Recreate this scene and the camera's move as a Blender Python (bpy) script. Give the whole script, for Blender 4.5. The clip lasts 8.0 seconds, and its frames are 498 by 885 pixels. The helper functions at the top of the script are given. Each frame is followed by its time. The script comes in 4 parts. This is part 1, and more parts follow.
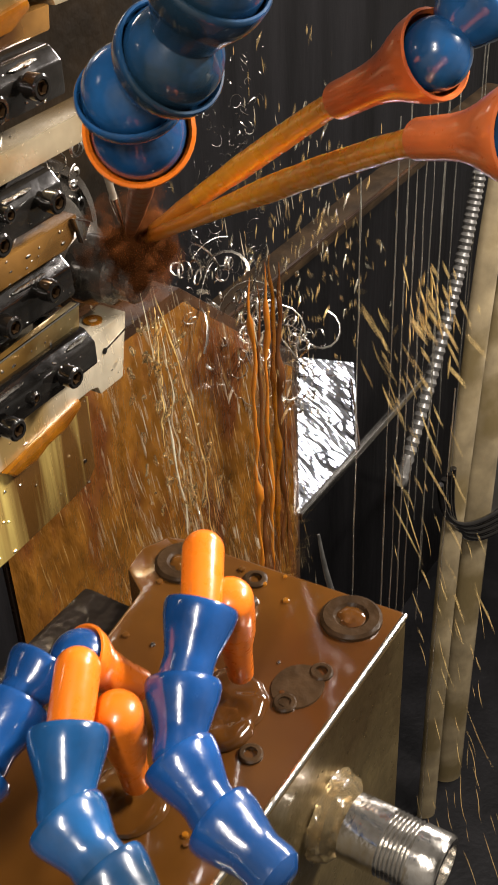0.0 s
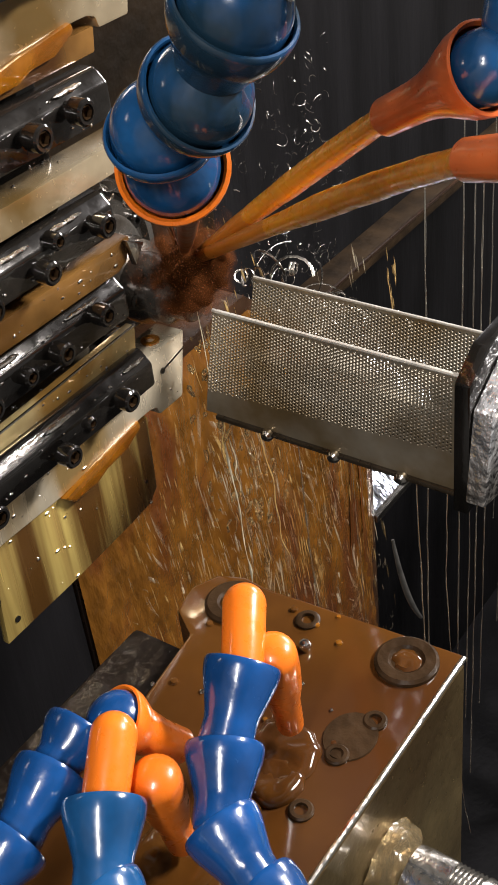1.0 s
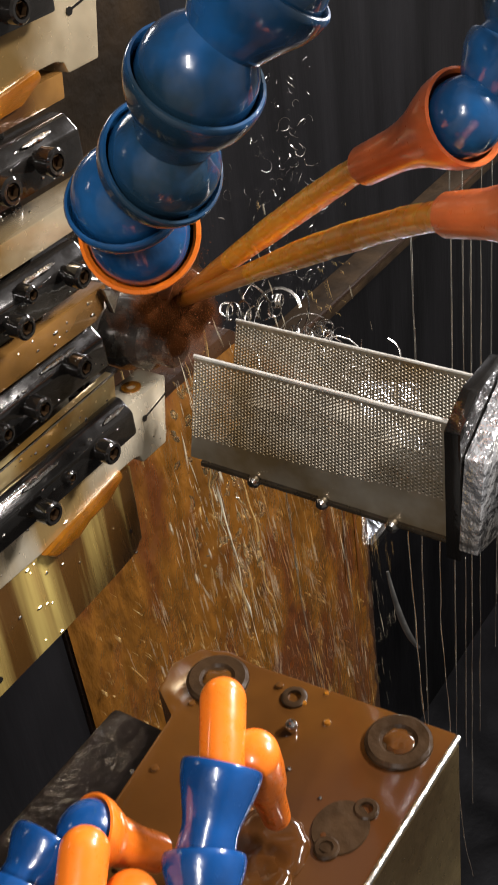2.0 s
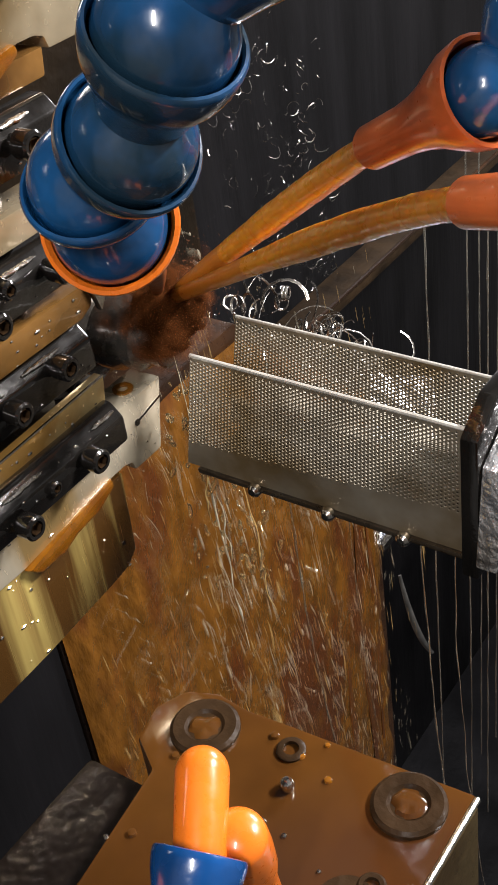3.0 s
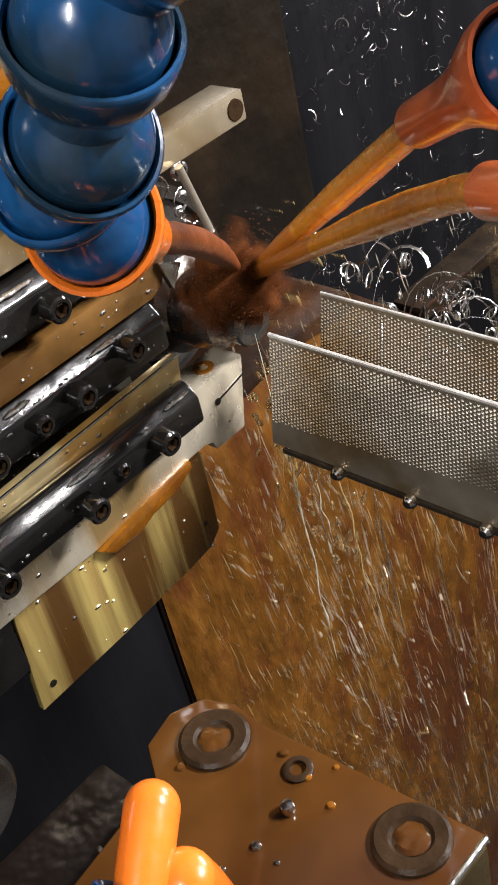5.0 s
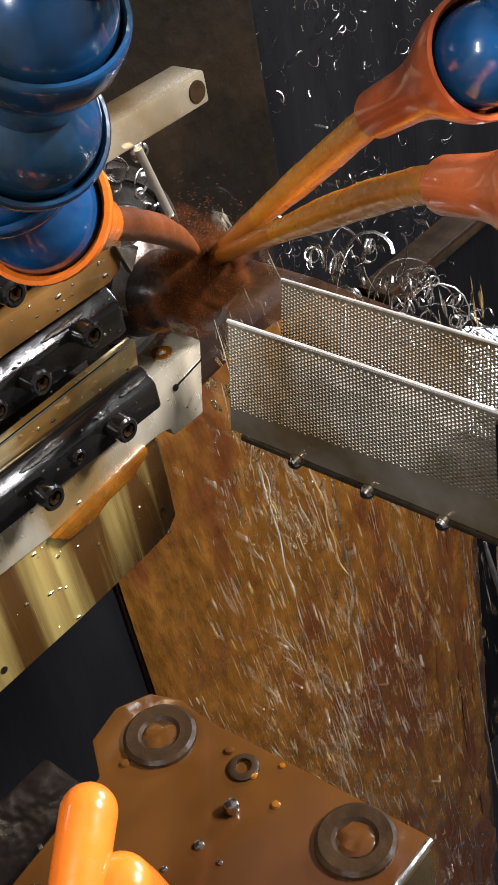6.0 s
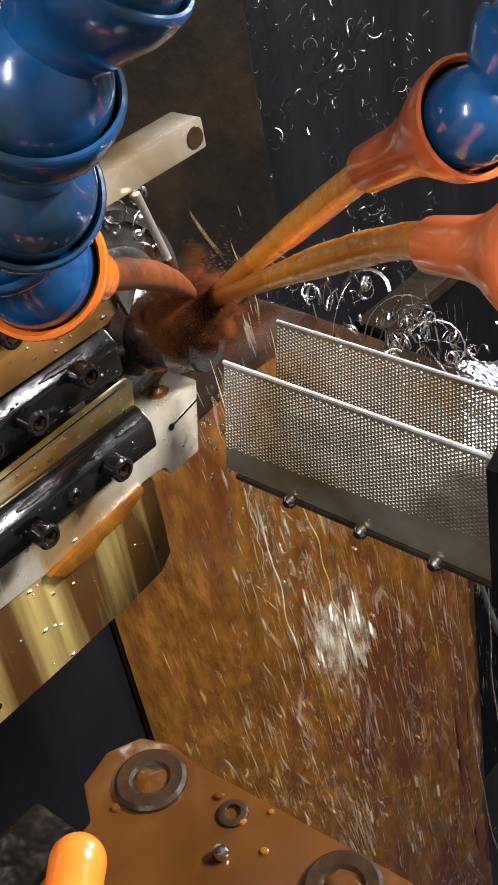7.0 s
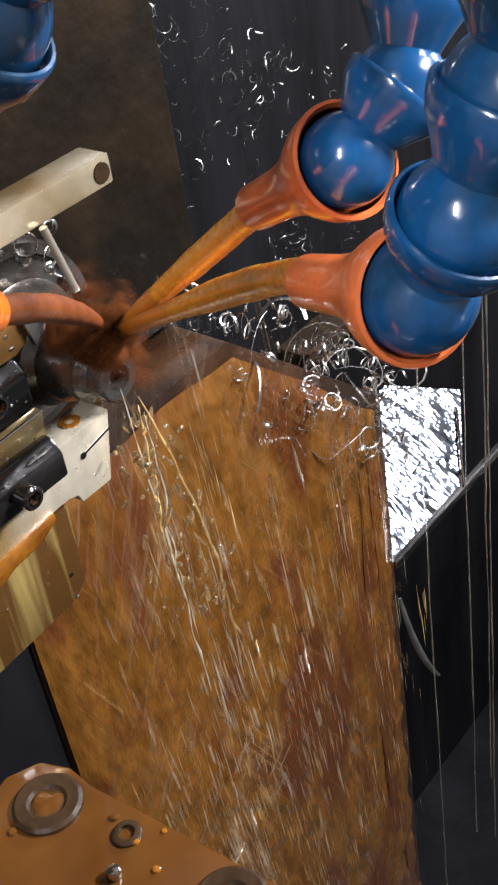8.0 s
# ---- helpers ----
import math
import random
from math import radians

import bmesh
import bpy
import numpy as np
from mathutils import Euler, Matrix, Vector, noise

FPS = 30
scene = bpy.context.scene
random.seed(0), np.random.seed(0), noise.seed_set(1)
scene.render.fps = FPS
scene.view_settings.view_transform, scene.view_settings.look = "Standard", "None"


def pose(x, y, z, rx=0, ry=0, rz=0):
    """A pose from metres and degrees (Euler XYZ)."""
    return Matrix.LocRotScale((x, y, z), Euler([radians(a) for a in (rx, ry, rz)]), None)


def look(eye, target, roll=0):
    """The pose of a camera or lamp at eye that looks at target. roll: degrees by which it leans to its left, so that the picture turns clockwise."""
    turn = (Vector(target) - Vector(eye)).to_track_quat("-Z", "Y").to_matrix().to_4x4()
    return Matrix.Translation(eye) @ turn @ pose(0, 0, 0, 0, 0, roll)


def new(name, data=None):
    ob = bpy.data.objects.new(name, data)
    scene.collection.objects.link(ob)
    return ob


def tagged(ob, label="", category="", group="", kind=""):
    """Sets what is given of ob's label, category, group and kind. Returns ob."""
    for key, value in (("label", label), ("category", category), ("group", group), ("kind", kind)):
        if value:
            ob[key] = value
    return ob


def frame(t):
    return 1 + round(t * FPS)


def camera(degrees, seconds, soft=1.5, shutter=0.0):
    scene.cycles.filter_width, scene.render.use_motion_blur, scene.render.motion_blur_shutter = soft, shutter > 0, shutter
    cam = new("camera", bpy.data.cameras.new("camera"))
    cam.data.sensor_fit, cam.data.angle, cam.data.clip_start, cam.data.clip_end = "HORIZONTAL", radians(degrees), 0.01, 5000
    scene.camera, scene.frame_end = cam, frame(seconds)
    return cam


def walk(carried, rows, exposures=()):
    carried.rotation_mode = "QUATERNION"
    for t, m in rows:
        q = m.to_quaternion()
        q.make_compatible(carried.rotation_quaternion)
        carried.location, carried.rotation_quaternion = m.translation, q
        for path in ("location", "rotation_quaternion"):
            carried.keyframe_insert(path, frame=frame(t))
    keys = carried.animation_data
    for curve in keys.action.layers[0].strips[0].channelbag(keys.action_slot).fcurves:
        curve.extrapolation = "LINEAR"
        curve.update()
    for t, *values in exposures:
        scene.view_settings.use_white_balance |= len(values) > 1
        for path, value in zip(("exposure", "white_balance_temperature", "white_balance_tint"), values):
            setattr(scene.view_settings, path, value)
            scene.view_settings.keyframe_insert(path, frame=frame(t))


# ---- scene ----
cam = camera(24.0, 8.0, soft=1.5, shutter=0.25)
PATH = [
    (0.0, 0.0946, -0.2188, 0.2322, 53.87, 2.13, 31.87),
    (0.5, 0.1042, -0.2, 0.2389, 54.08, 4.68, 33.4),
    (1.0, 0.0943, -0.1995, 0.2364, 53.49, 5.59, 34.36),
    (1.5, 0.0943, -0.1951, 0.2342, 53.1, 5.4, 34.25),
    (2.0, 0.0868, -0.1796, 0.2394, 54.05, 6.52, 33.41),
    (2.2, 0.0809, -0.1695, 0.2303, 54.58, 6.26, 33.78),
    (3.3, 0.0708, -0.1481, 0.2229, 53.22, 7.11, 33.98),
    (3.5, 0.0732, -0.1481, 0.2264, 53.07, 7.01, 34.23),
    (4.0, 0.0813, -0.1422, 0.2191, 53.23, 10.06, 37.38),
    (4.2, 0.0924, -0.1284, 0.2287, 54.28, 11.86, 39.2),
    (5.3, 0.088, -0.1108, 0.2151, 51.91, 10.83, 41.51),
    (5.5, 0.0902, -0.1094, 0.2162, 51.47, 10.02, 41.01),
    (6.0, 0.0877, -0.1056, 0.2166, 51.31, 9.42, 40.59),
    (6.5, 0.0873, -0.1029, 0.2161, 51.52, 9.74, 41.23),
    (7.0, 0.0901, -0.1042, 0.2233, 52.64, 9.06, 40.81),
    (7.5, 0.0975, -0.1061, 0.2249, 52.08, 8.17, 39.68),
    (8.0, 0.1039, -0.1019, 0.2281, 53.44, 7.74, 37.96),
]

walk(cam, [(t, pose(x, y, z, rx, ry, rz)) for t, x, y, z, rx, ry, rz in PATH],
     [(0.0, -0.20, 6850, 13), (0.9, -0.46, 6450, 13), (2.2, -0.38, 6300, 13), (3.6, -0.41, 6130, 13), (5.4, -0.28, 5880, 13), (7.0, -0.16, 5760, 13), (8.0, -0.03, 5680, 13)])

# ---- world, lamps, exposure ----
world = bpy.data.worlds.new("cabin_air")
scene.world = world
world.use_nodes = True
world.node_tree.nodes["Background"].inputs["Color"].default_value = (0.9, 0.95, 1.0, 1)
world.node_tree.nodes["Background"].inputs["Strength"].default_value = 0.058


def area_lamp(name, eye, target, sx, sy, watts, colour, spread=180):
    data = bpy.data.lights.new(name, "AREA")
    data.shape, data.size, data.size_y, data.energy, data.color = "RECTANGLE", sx, sy, watts, colour
    data.spread = radians(spread)
    ob = new(name, data)
    ob.matrix_world = look(eye, target)
    return ob


KEY = (0.44, 0.58, 0.62)
BACK = (0.02, 1.36, 0.46)
FRONT = (0.20, -0.62, 0.74)
area_lamp("work_light_key", KEY, (-0.25, 0.20, -0.15), 0.30, 0.07, 28.0, (1.0, 0.95, 0.89))
area_lamp("work_light_back", BACK, (-0.25, 0.30, -0.25), 0.50, 0.16, 26.0, (1.0, 0.97, 0.95))
area_lamp("work_light_front", FRONT, (-0.10, 0.05, 0.0), 0.06, 0.30, 9.5, (1.0, 0.95, 0.88))


# ---- materials ----
def mat(name, base, rough=0.4, metal=0.0, vary=0.25, scale=60.0, bump=0.15, bump_scale=250.0, stretch=(1, 1, 1), coat=0.0,
        second=None, second_at=0.55, rough_vary=0.15, spec=0.5, trans=0.0, ior=1.47, sss=0.0, depth=0.002, wet=False):
    m = bpy.data.materials.new(name)
    m.use_nodes = True
    nt = m.node_tree
    b = nt.nodes["Principled BSDF"]
    coord = nt.nodes.new("ShaderNodeTexCoord")
    mapping = nt.nodes.new("ShaderNodeMapping")
    mapping.inputs["Scale"].default_value = stretch
    nt.links.new(coord.outputs["Object"], mapping.inputs["Vector"])

    def nz(s, detail=4.0):
        n = nt.nodes.new("ShaderNodeTexNoise")
        n.inputs["Scale"].default_value, n.inputs["Detail"].default_value = s, detail
        nt.links.new(mapping.outputs["Vector"], n.inputs["Vector"])
        return n.outputs["Fac"]

    big, small = nz(scale), nz(bump_scale, 3.0)
    ramp = nt.nodes.new("ShaderNodeValToRGB")
    lo, hi = [c * (1 - vary) for c in base], [min(1.0, c * (1 + vary)) for c in base]
    e = ramp.color_ramp.elements
    e[0].position, e[0].color = 0.3, (*lo, 1)
    e[1].position, e[1].color = 0.7, (*hi, 1)
    nt.links.new(big, ramp.inputs["Fac"])
    colour = ramp.outputs["Color"]
    if second:
        mix = nt.nodes.new("ShaderNodeMix")
        mix.data_type = "RGBA"
        r2 = nt.nodes.new("ShaderNodeValToRGB")
        r2.color_ramp.elements[0].position, r2.color_ramp.elements[1].position = second_at - 0.06, second_at + 0.08
        nt.links.new(nz(scale * 0.37, 5.0), r2.inputs["Fac"])
        nt.links.new(r2.outputs["Color"], mix.inputs["Factor"])
        nt.links.new(colour, mix.inputs["A"])
        mix.inputs["B"].default_value = (*second, 1)
        colour = mix.outputs["Result"]
    nt.links.new(colour, b.inputs["Base Color"])
    mr = nt.nodes.new("ShaderNodeMapRange")
    mr.inputs["To Min"].default_value, mr.inputs["To Max"].default_value = max(0.02, rough - rough_vary), min(1.0, rough + rough_vary)
    nt.links.new(small, mr.inputs["Value"])
    nt.links.new(mr.outputs["Result"], b.inputs["Roughness"])
    b.inputs["Metallic"].default_value = metal
    b.inputs["Specular IOR Level"].default_value = spec
    b.inputs["IOR"].default_value = ior
    b.inputs["Coat Weight"].default_value = coat
    b.inputs["Coat Roughness"].default_value = 0.06
    b.inputs["Transmission Weight"].default_value = trans
    b.inputs["Subsurface Weight"].default_value = sss
    b.inputs["Subsurface Radius"].default_value = (0.014, 0.006, 0.0015)
    if bump:
        bm_ = nt.nodes.new("ShaderNodeBump")
        bm_.inputs["Strength"].default_value, bm_.inputs["Distance"].default_value = bump, depth
        nt.links.new(small, bm_.inputs["Height"])
        nt.links.new(bm_.outputs["Normal"], b.inputs["Normal"])
        if wet:
            nt.links.new(bm_.outputs["Normal"], b.inputs["Coat Normal"])
    return m


BLUE = mat("blue_hose_plastic", (0.005, 0.056, 0.205), 0.22, 0, 0.3, 90, 0.06, 300, coat=0.8, second=(0.007, 0.045, 0.15), second_at=0.56)
BLUE_DIRTY = mat("oily_blue_hose_plastic", (0.008, 0.064, 0.180), 0.22, 0, 0.4, 70, 0.12, 120, coat=0.8, second=(0.010, 0.030, 0.052), second_at=0.54)
ORANGE = mat("orange_nozzle_plastic", (0.78, 0.17, 0.010), 0.3, 0, 0.12, 60, 0.04, 400, coat=0.6, second=(0.50, 0.095, 0.012), second_at=0.66)
RUST_ORANGE = mat("oily_orange_nozzle_plastic", (0.60, 0.135, 0.032), 0.33, 0, 0.15, 80, 0.04, 400, coat=0.5, second=(0.44, 0.085, 0.02), second_at=0.62)
OIL = mat("amber_cutting_oil", (0.64, 0.262, 0.015), 0.28, 0, 0.05, 40, 0.22, 130, coat=0.4, sss=0.7)
OIL_TURBID = mat("turbid_cutting_oil", (0.46, 0.160, 0.015), 0.35, 0, 0.05, 40, 0.22, 130, coat=0.3, sss=0.5)
# the same oil in a darker colour, for a jet that lies in shade
OIL_SHADED = mat("shaded_brown_cutting_oil", (0.17, 0.046, 0.010), 0.5, 0, 0.25, 60, 0.3, 200, coat=0.1, spec=0.2)
WET_BLACK = mat("wet_black_steel", (0.006, 0.004, 0.003), 0.35, 0.0, 0.4, 60, 0.6, 60, coat=0.10, wet=True, depth=0.004, spec=0.2)
OIL_CLEAR = mat("clear_cutting_oil", (0.92, 0.70, 0.38), 0.04, 0, 0.1, 60, 0.3, 200, trans=0.92, spec=0.6)
FOAM = mat("bright_oil_drops", (1.0, 0.86, 0.64), 0.16, 0.35, 0.1, 60, 0.2, 300, coat=1.0)
THREAD = mat("clear_oil_thread", (0.95, 0.90, 0.80), 0.05, 0, 0.1, 60, 0.2, 200, trans=0.95, spec=0.8)
RIM = mat("bright_folded_rim", (0.85, 0.82, 0.74), 0.25, 0.3, 0.2, 80, 0.1, 300, coat=0.5)
CHUCK = mat("grey_worn_steel", (0.17, 0.155, 0.135), 0.24, 0.8, 0.3, 50, 0.1, 300, coat=0.6, second=(0.055, 0.036, 0.020), second_at=0.52)
FOAM_AMBER = mat("amber_oil_drops", (1.0, 0.64, 0.26), 0.15, 0.30, 0.15, 60, 0.2, 300, coat=1.0)
BLOCK_TOP = mat("oil_covered_steel", (0.086, 0.033, 0.006), 0.10, 0.0, 0.35, 26, 0.06, 60, coat=0.45, spec=0.35, second=(0.050, 0.018, 0.005), second_at=0.52, rough_vary=0.05)
BLOCK_SIDE = mat("oil_filmed_steel_side", (0.17, 0.125, 0.055), 0.32, 0.6, 0.35, 30, 0.12, 300, coat=0.5, second=(0.085, 0.055, 0.022))
STEEL = mat("bright_steel", (0.64, 0.61, 0.56), 0.18, 1.0, 0.15, 60, 0.08, 500)
STEEL_WARM = mat("oiled_ground_steel", (0.74, 0.65, 0.48), 0.24, 0.50, 0.25, 60, 0.04, 300, stretch=(1, 1, 0.3), coat=0.6, second=(0.46, 0.31, 0.12), second_at=0.58)
STEEL_OILY = mat("brown_oily_steel", (0.52, 0.43, 0.28), 0.22, 0.6, 0.35, 30, 0.03, 300, coat=0.6, second=(0.24, 0.150, 0.050), second_at=0.50)
# the stretched light and dark bands are reflections painted into the plate's colour
GOLD = mat("oil_gilded_reflection_bands", (0.90, 0.56, 0.17), 0.24, 0.55, 0.40, 130, 0.05, 350, stretch=(1, 1, 0.05), coat=0.5, second=(0.15, 0.068, 0.016), second_at=0.50)
GOLD_DARK = mat("oil_browned_steel", (0.27, 0.135, 0.035), 0.20, 0.5, 0.45, 30, 0.03, 300, coat=0.7, second=(0.085, 0.034, 0.009), second_at=0.50)
AMBER = mat("amber_oil_film", (0.36, 0.130, 0.008), 0.04, 0.0, 0.25, 120, 0.15, 70, coat=1.0, second=(0.24, 0.078, 0.007), second_at=0.56, wet=True, rough_vary=0.02, trans=0.45)
GOLD_PALE = mat("pale_gilded_steel", (0.88, 0.64, 0.30), 0.22, 0.55, 0.25, 60, 0.04, 300, coat=0.6, second=(0.50, 0.28, 0.07), second_at=0.56)
BLACK_OX = mat("black_oxide_steel", (0.018, 0.016, 0.014), 0.18, 0.5, 0.4, 60, 0.12, 110, coat=1.0, wet=True, depth=0.0020)
# near-black colour that holds the deep shade of the recess and lower cabin
DARK = mat("shade_black_recess", (0.0065, 0.0062, 0.0068), 0.5, 0.0, 0.5, 18, 0.3, 120, stretch=(1, 1, 0.12), coat=0.06, spec=0.15)
PAINT = mat("pale_cabin_paint", (0.26, 0.26, 0.25), 0.5, 0, 0.3, 12, 0.1, 120, second=(0.17, 0.16, 0.14))
CASTING = mat("oil_washed_casting", (0.172, 0.069, 0.010), 0.12, 0.1, 0.34, 70, 0.55, 170, stretch=(1, 1, 0.40), coat=0.7,
              second=(0.112, 0.035, 0.009), second_at=0.53, rough_vary=0.06, depth=0.003, wet=True)
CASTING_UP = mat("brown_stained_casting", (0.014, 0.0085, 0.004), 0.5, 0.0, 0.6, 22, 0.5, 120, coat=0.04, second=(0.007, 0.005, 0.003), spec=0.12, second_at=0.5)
CAST_BODY = mat("oily_brown_casting", (0.050, 0.022, 0.009), 0.3, 0.1, 0.4, 30, 0.3, 120, coat=0.3, second=(0.022, 0.011, 0.006), second_at=0.5)
RAIL = mat("oil_browned_rail", (0.022, 0.013, 0.006), 0.55, 0.0, 0.5, 40, 0.3, 160, spec=0.2)
RED_OIL = mat("red_brown_running_oil", (0.120, 0.042, 0.010), 0.18, 0.0, 0.35, 40, 0.15, 120, stretch=(1, 1, 0.2), coat=0.8, second=(0.095, 0.030, 0.008), second_at=0.56)
BRACKET = mat("bright_wet_bracket", (0.84, 0.86, 0.90), 0.22, 0.75, 0.3, 60, 1.0, 110, coat=1.0, second=(0.45, 0.42, 0.38), wet=True, depth=0.006)
SHEET = mat("wet_zinc_sheet", (0.27, 0.285, 0.32), 0.14, 1.0, 0.2, 30, 0.7, 30, stretch=(1, 1.6, 0.5), rough_vary=0.06, depth=0.010, wet=True)
PERF = mat("perforated_stainless", (0.36, 0.32, 0.25), 0.42, 0.6, 0.22, 40, 0.06, 300, second=(0.20, 0.145, 0.075), second_at=0.56)
PERF_DARK = mat("oily_stainless", (0.13, 0.11, 0.085), 0.30, 0.7, 0.3, 40, 0.06, 300, coat=0.3, second=(0.07, 0.05, 0.03))
BEIGE = mat("beige_cable_jacket", (0.34, 0.27, 0.16), 0.45, 0, 0.3, 30, 0.15, 200, coat=0.3, second=(0.20, 0.15, 0.07))
PLUG = mat("oil_dulled_dark_steel", (0.034, 0.019, 0.009), 0.36, 0.0, 0.4, 90, 0.2, 350, coat=0.0, spec=0.10)
CONDUIT = mat("grey_corrugated_conduit", (0.15, 0.145, 0.135), 0.35, 0.3, 0.3, 60, 0.1, 300, coat=0.3)
MIST = mat("brown_oil_mist", (0.15, 0.047, 0.013), 0.8, 0, 0.2, 90, 0, 220, spec=0.03)
MIST_DROPS = mat("brown_oil_drops", (0.12, 0.042, 0.014), 0.5, 0, 0.3, 60, 0, 220, spec=0.1)
CHIP = mat("steel_swarf", (0.74, 0.70, 0.64), 0.24, 1.0, 0.25, 90, 0.2, 400)


def thin(m, lo, hi, scale):
    """Makes a mist see-through, in uneven wisps."""
    nt = m.node_tree
    coord, n = nt.nodes.new("ShaderNodeTexCoord"), nt.nodes.new("ShaderNodeTexNoise")
    n.inputs["Scale"].default_value, n.inputs["Detail"].default_value = scale, 5.0
    r = nt.nodes.new("ShaderNodeMapRange")
    r.inputs["From Min"].default_value, r.inputs["From Max"].default_value = 0.42, 0.68
    r.inputs["To Min"].default_value, r.inputs["To Max"].default_value = lo, hi
    nt.links.new(coord.outputs["Object"], n.inputs["Vector"])
    nt.links.new(n.outputs["Fac"], r.inputs["Value"])
    nt.links.new(r.outputs["Result"], nt.nodes["Principled BSDF"].inputs["Alpha"])


thin(MIST, 0.05, 0.26, 60)


# ---- mesh helpers ----
def part(name, bm, material, parent=None, label="", smooth=True, at=None):
    me = bpy.data.meshes.new(name)
    bmesh.ops.recalc_face_normals(bm, faces=bm.faces)
    bm.to_mesh(me)
    bm.free()
    me.materials.append(material)
    if smooth:
        for p in me.polygons:
            p.use_smooth = True
        me.set_sharp_from_angle(angle=radians(38))
    ob = new(name, me)
    if at is not None:
        ob.matrix_basis = at
    if parent is not None:
        ob.parent = parent
    if label:
        tagged(ob, label)
    return ob


def thing(name, label, category, at=None, group="", kind=""):
    ob = new(name)
    ob.empty_display_size = 0.01
    if at is not None:
        ob.matrix_basis = at
    return tagged(ob, label, category, group, kind)


def box(lo, hi, bevel=0.0006, bm=None):
    bm = bm or bmesh.new()
    c = [(a + b) / 2 for a, b in zip(lo, hi)]
    s = [abs(b - a) for a, b in zip(lo, hi)]
    vs = bmesh.ops.create_cube(bm, size=1, matrix=Matrix.Translation(c) @ Matrix.Diagonal((*s, 1)))["verts"]
    if bevel:
        es = list({e for v in vs for e in v.link_edges})
        bmesh.ops.bevel(bm, geom=es, offset=bevel, segments=2, affect="EDGES", profile=0.6)
    return bm


def prism(outline, axis, a, b, bevel=0.0006, bm=None):
    """A prism over an outline of two coordinates, between a and b on the third axis."""
    bm = bm or bmesh.new()
    put = {"x": lambda u, v, w: (w, u, v), "y": lambda u, v, w: (u, w, v), "z": lambda u, v, w: (u, v, w)}[axis]
    lo = [bm.verts.new(put(u, v, a)) for u, v in outline]
    hi = [bm.verts.new(put(u, v, b)) for u, v in outline]
    n = len(outline)
    fs = [bm.faces.new(lo), bm.faces.new(hi)]
    fs += [bm.faces.new((lo[i], lo[(i + 1) % n], hi[(i + 1) % n], hi[i])) for i in range(n)]
    bmesh.ops.recalc_face_normals(bm, faces=fs)
    if bevel:
        es = list({e for f in fs for e in f.edges})
        bmesh.ops.bevel(bm, geom=es, offset=bevel, segments=2, affect="EDGES", profile=0.6)
    return bm


def revolve(profile, n=28, m=None, bm=None):
    """A body of revolution about z from rows of radius and height."""
    bm = bm or bmesh.new()
    m = m or Matrix()
    rings = []
    for r, z in profile:
        if r < 1e-6:
            rings.append([bm.verts.new(m @ Vector((0, 0, z)))])
        else:
            rings.append([bm.verts.new(m @ Vector((r * math.cos(2 * math.pi * k / n), r * math.sin(2 * math.pi * k / n), z))) for k in range(n)])
    for a, b in zip(rings, rings[1:]):
        for k in range(n):
            q = (k + 1) % n
            if len(a) == 1 and len(b) == 1:
                continue
            if len(a) == 1:
                bm.faces.new((a[0], b[k], b[q]))
            elif len(b) == 1:
                bm.faces.new((a[k], a[q], b[0]))
            else:
                bm.faces.new((a[k], a[q], b[q], b[k]))
    return bm


def along(a, b):
    """The pose at a whose z axis points at b."""
    d = Vector(b) - Vector(a)
    return Matrix.Translation(a) @ d.to_track_quat("Z", "Y").to_matrix().to_4x4()


def sweep(points, radius, n=10, bm=None, flat=1.0):
    """A tube along points; radius is a number or one for each point."""
    bm = bm or bmesh.new()
    pts = [Vector(p) for p in points]
    rs = radius if isinstance(radius, (list, tuple)) else [radius] * len(pts)
    rings, side = [], None
    for i, p in enumerate(pts):
        d = (pts[min(i + 1, len(pts) - 1)] - pts[max(i - 1, 0)]).normalized()
        if side is None:
            side = d.orthogonal().normalized()
        side = (side - d * side.dot(d)).normalized()
        up = d.cross(side)
        rings.append([bm.verts.new(p + rs[i] * (side * math.cos(2 * math.pi * k / n) + flat * up * math.sin(2 * math.pi * k / n))) for k in range(n)])
    for a, b in zip(rings, rings[1:]):
        for k in range(n):
            bm.faces.new((a[k], a[(k + 1) % n], b[(k + 1) % n], b[k]))
    bm.faces.new(rings[0][::-1])
    bm.faces.new(rings[-1])
    return bm


def curve(a, b, c, n=12):
    """Points of a quadratic curve from a to c, drawn towards b."""
    a, b, c = Vector(a), Vector(b), Vector(c)
    return [a * (1 - s) ** 2 + b * 2 * s * (1 - s) + c * s * s for s in (i / n for i in range(n + 1))]


def lumpy(bm, amount, size):
    bm.normal_update()
    for v in bm.verts:
        v.co += v.normal * amount * noise.noise(v.co * size)
    return bm


# ---- cabin ----
def cabin():
    # left wall and floor take the near-black shade colour instead of the paint
    for name, lo, hi, m in (("wall_back", (-0.72, 1.46, -1.25), (0.90, 1.50, 1.0), PAINT), ("wall_front", (-0.72, -0.94, -1.25), (0.90, -0.90, 1.0), PAINT),
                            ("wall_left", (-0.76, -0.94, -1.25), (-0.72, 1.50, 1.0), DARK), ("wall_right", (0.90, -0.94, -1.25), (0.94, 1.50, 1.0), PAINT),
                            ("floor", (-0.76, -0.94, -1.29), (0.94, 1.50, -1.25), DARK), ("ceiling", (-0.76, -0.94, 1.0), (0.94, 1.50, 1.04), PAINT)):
        tagged(part(name, box(lo, hi, 0), m), "oil-stained painted sheet metal of the machine cabin", "wall", kind="structure")


cabin()


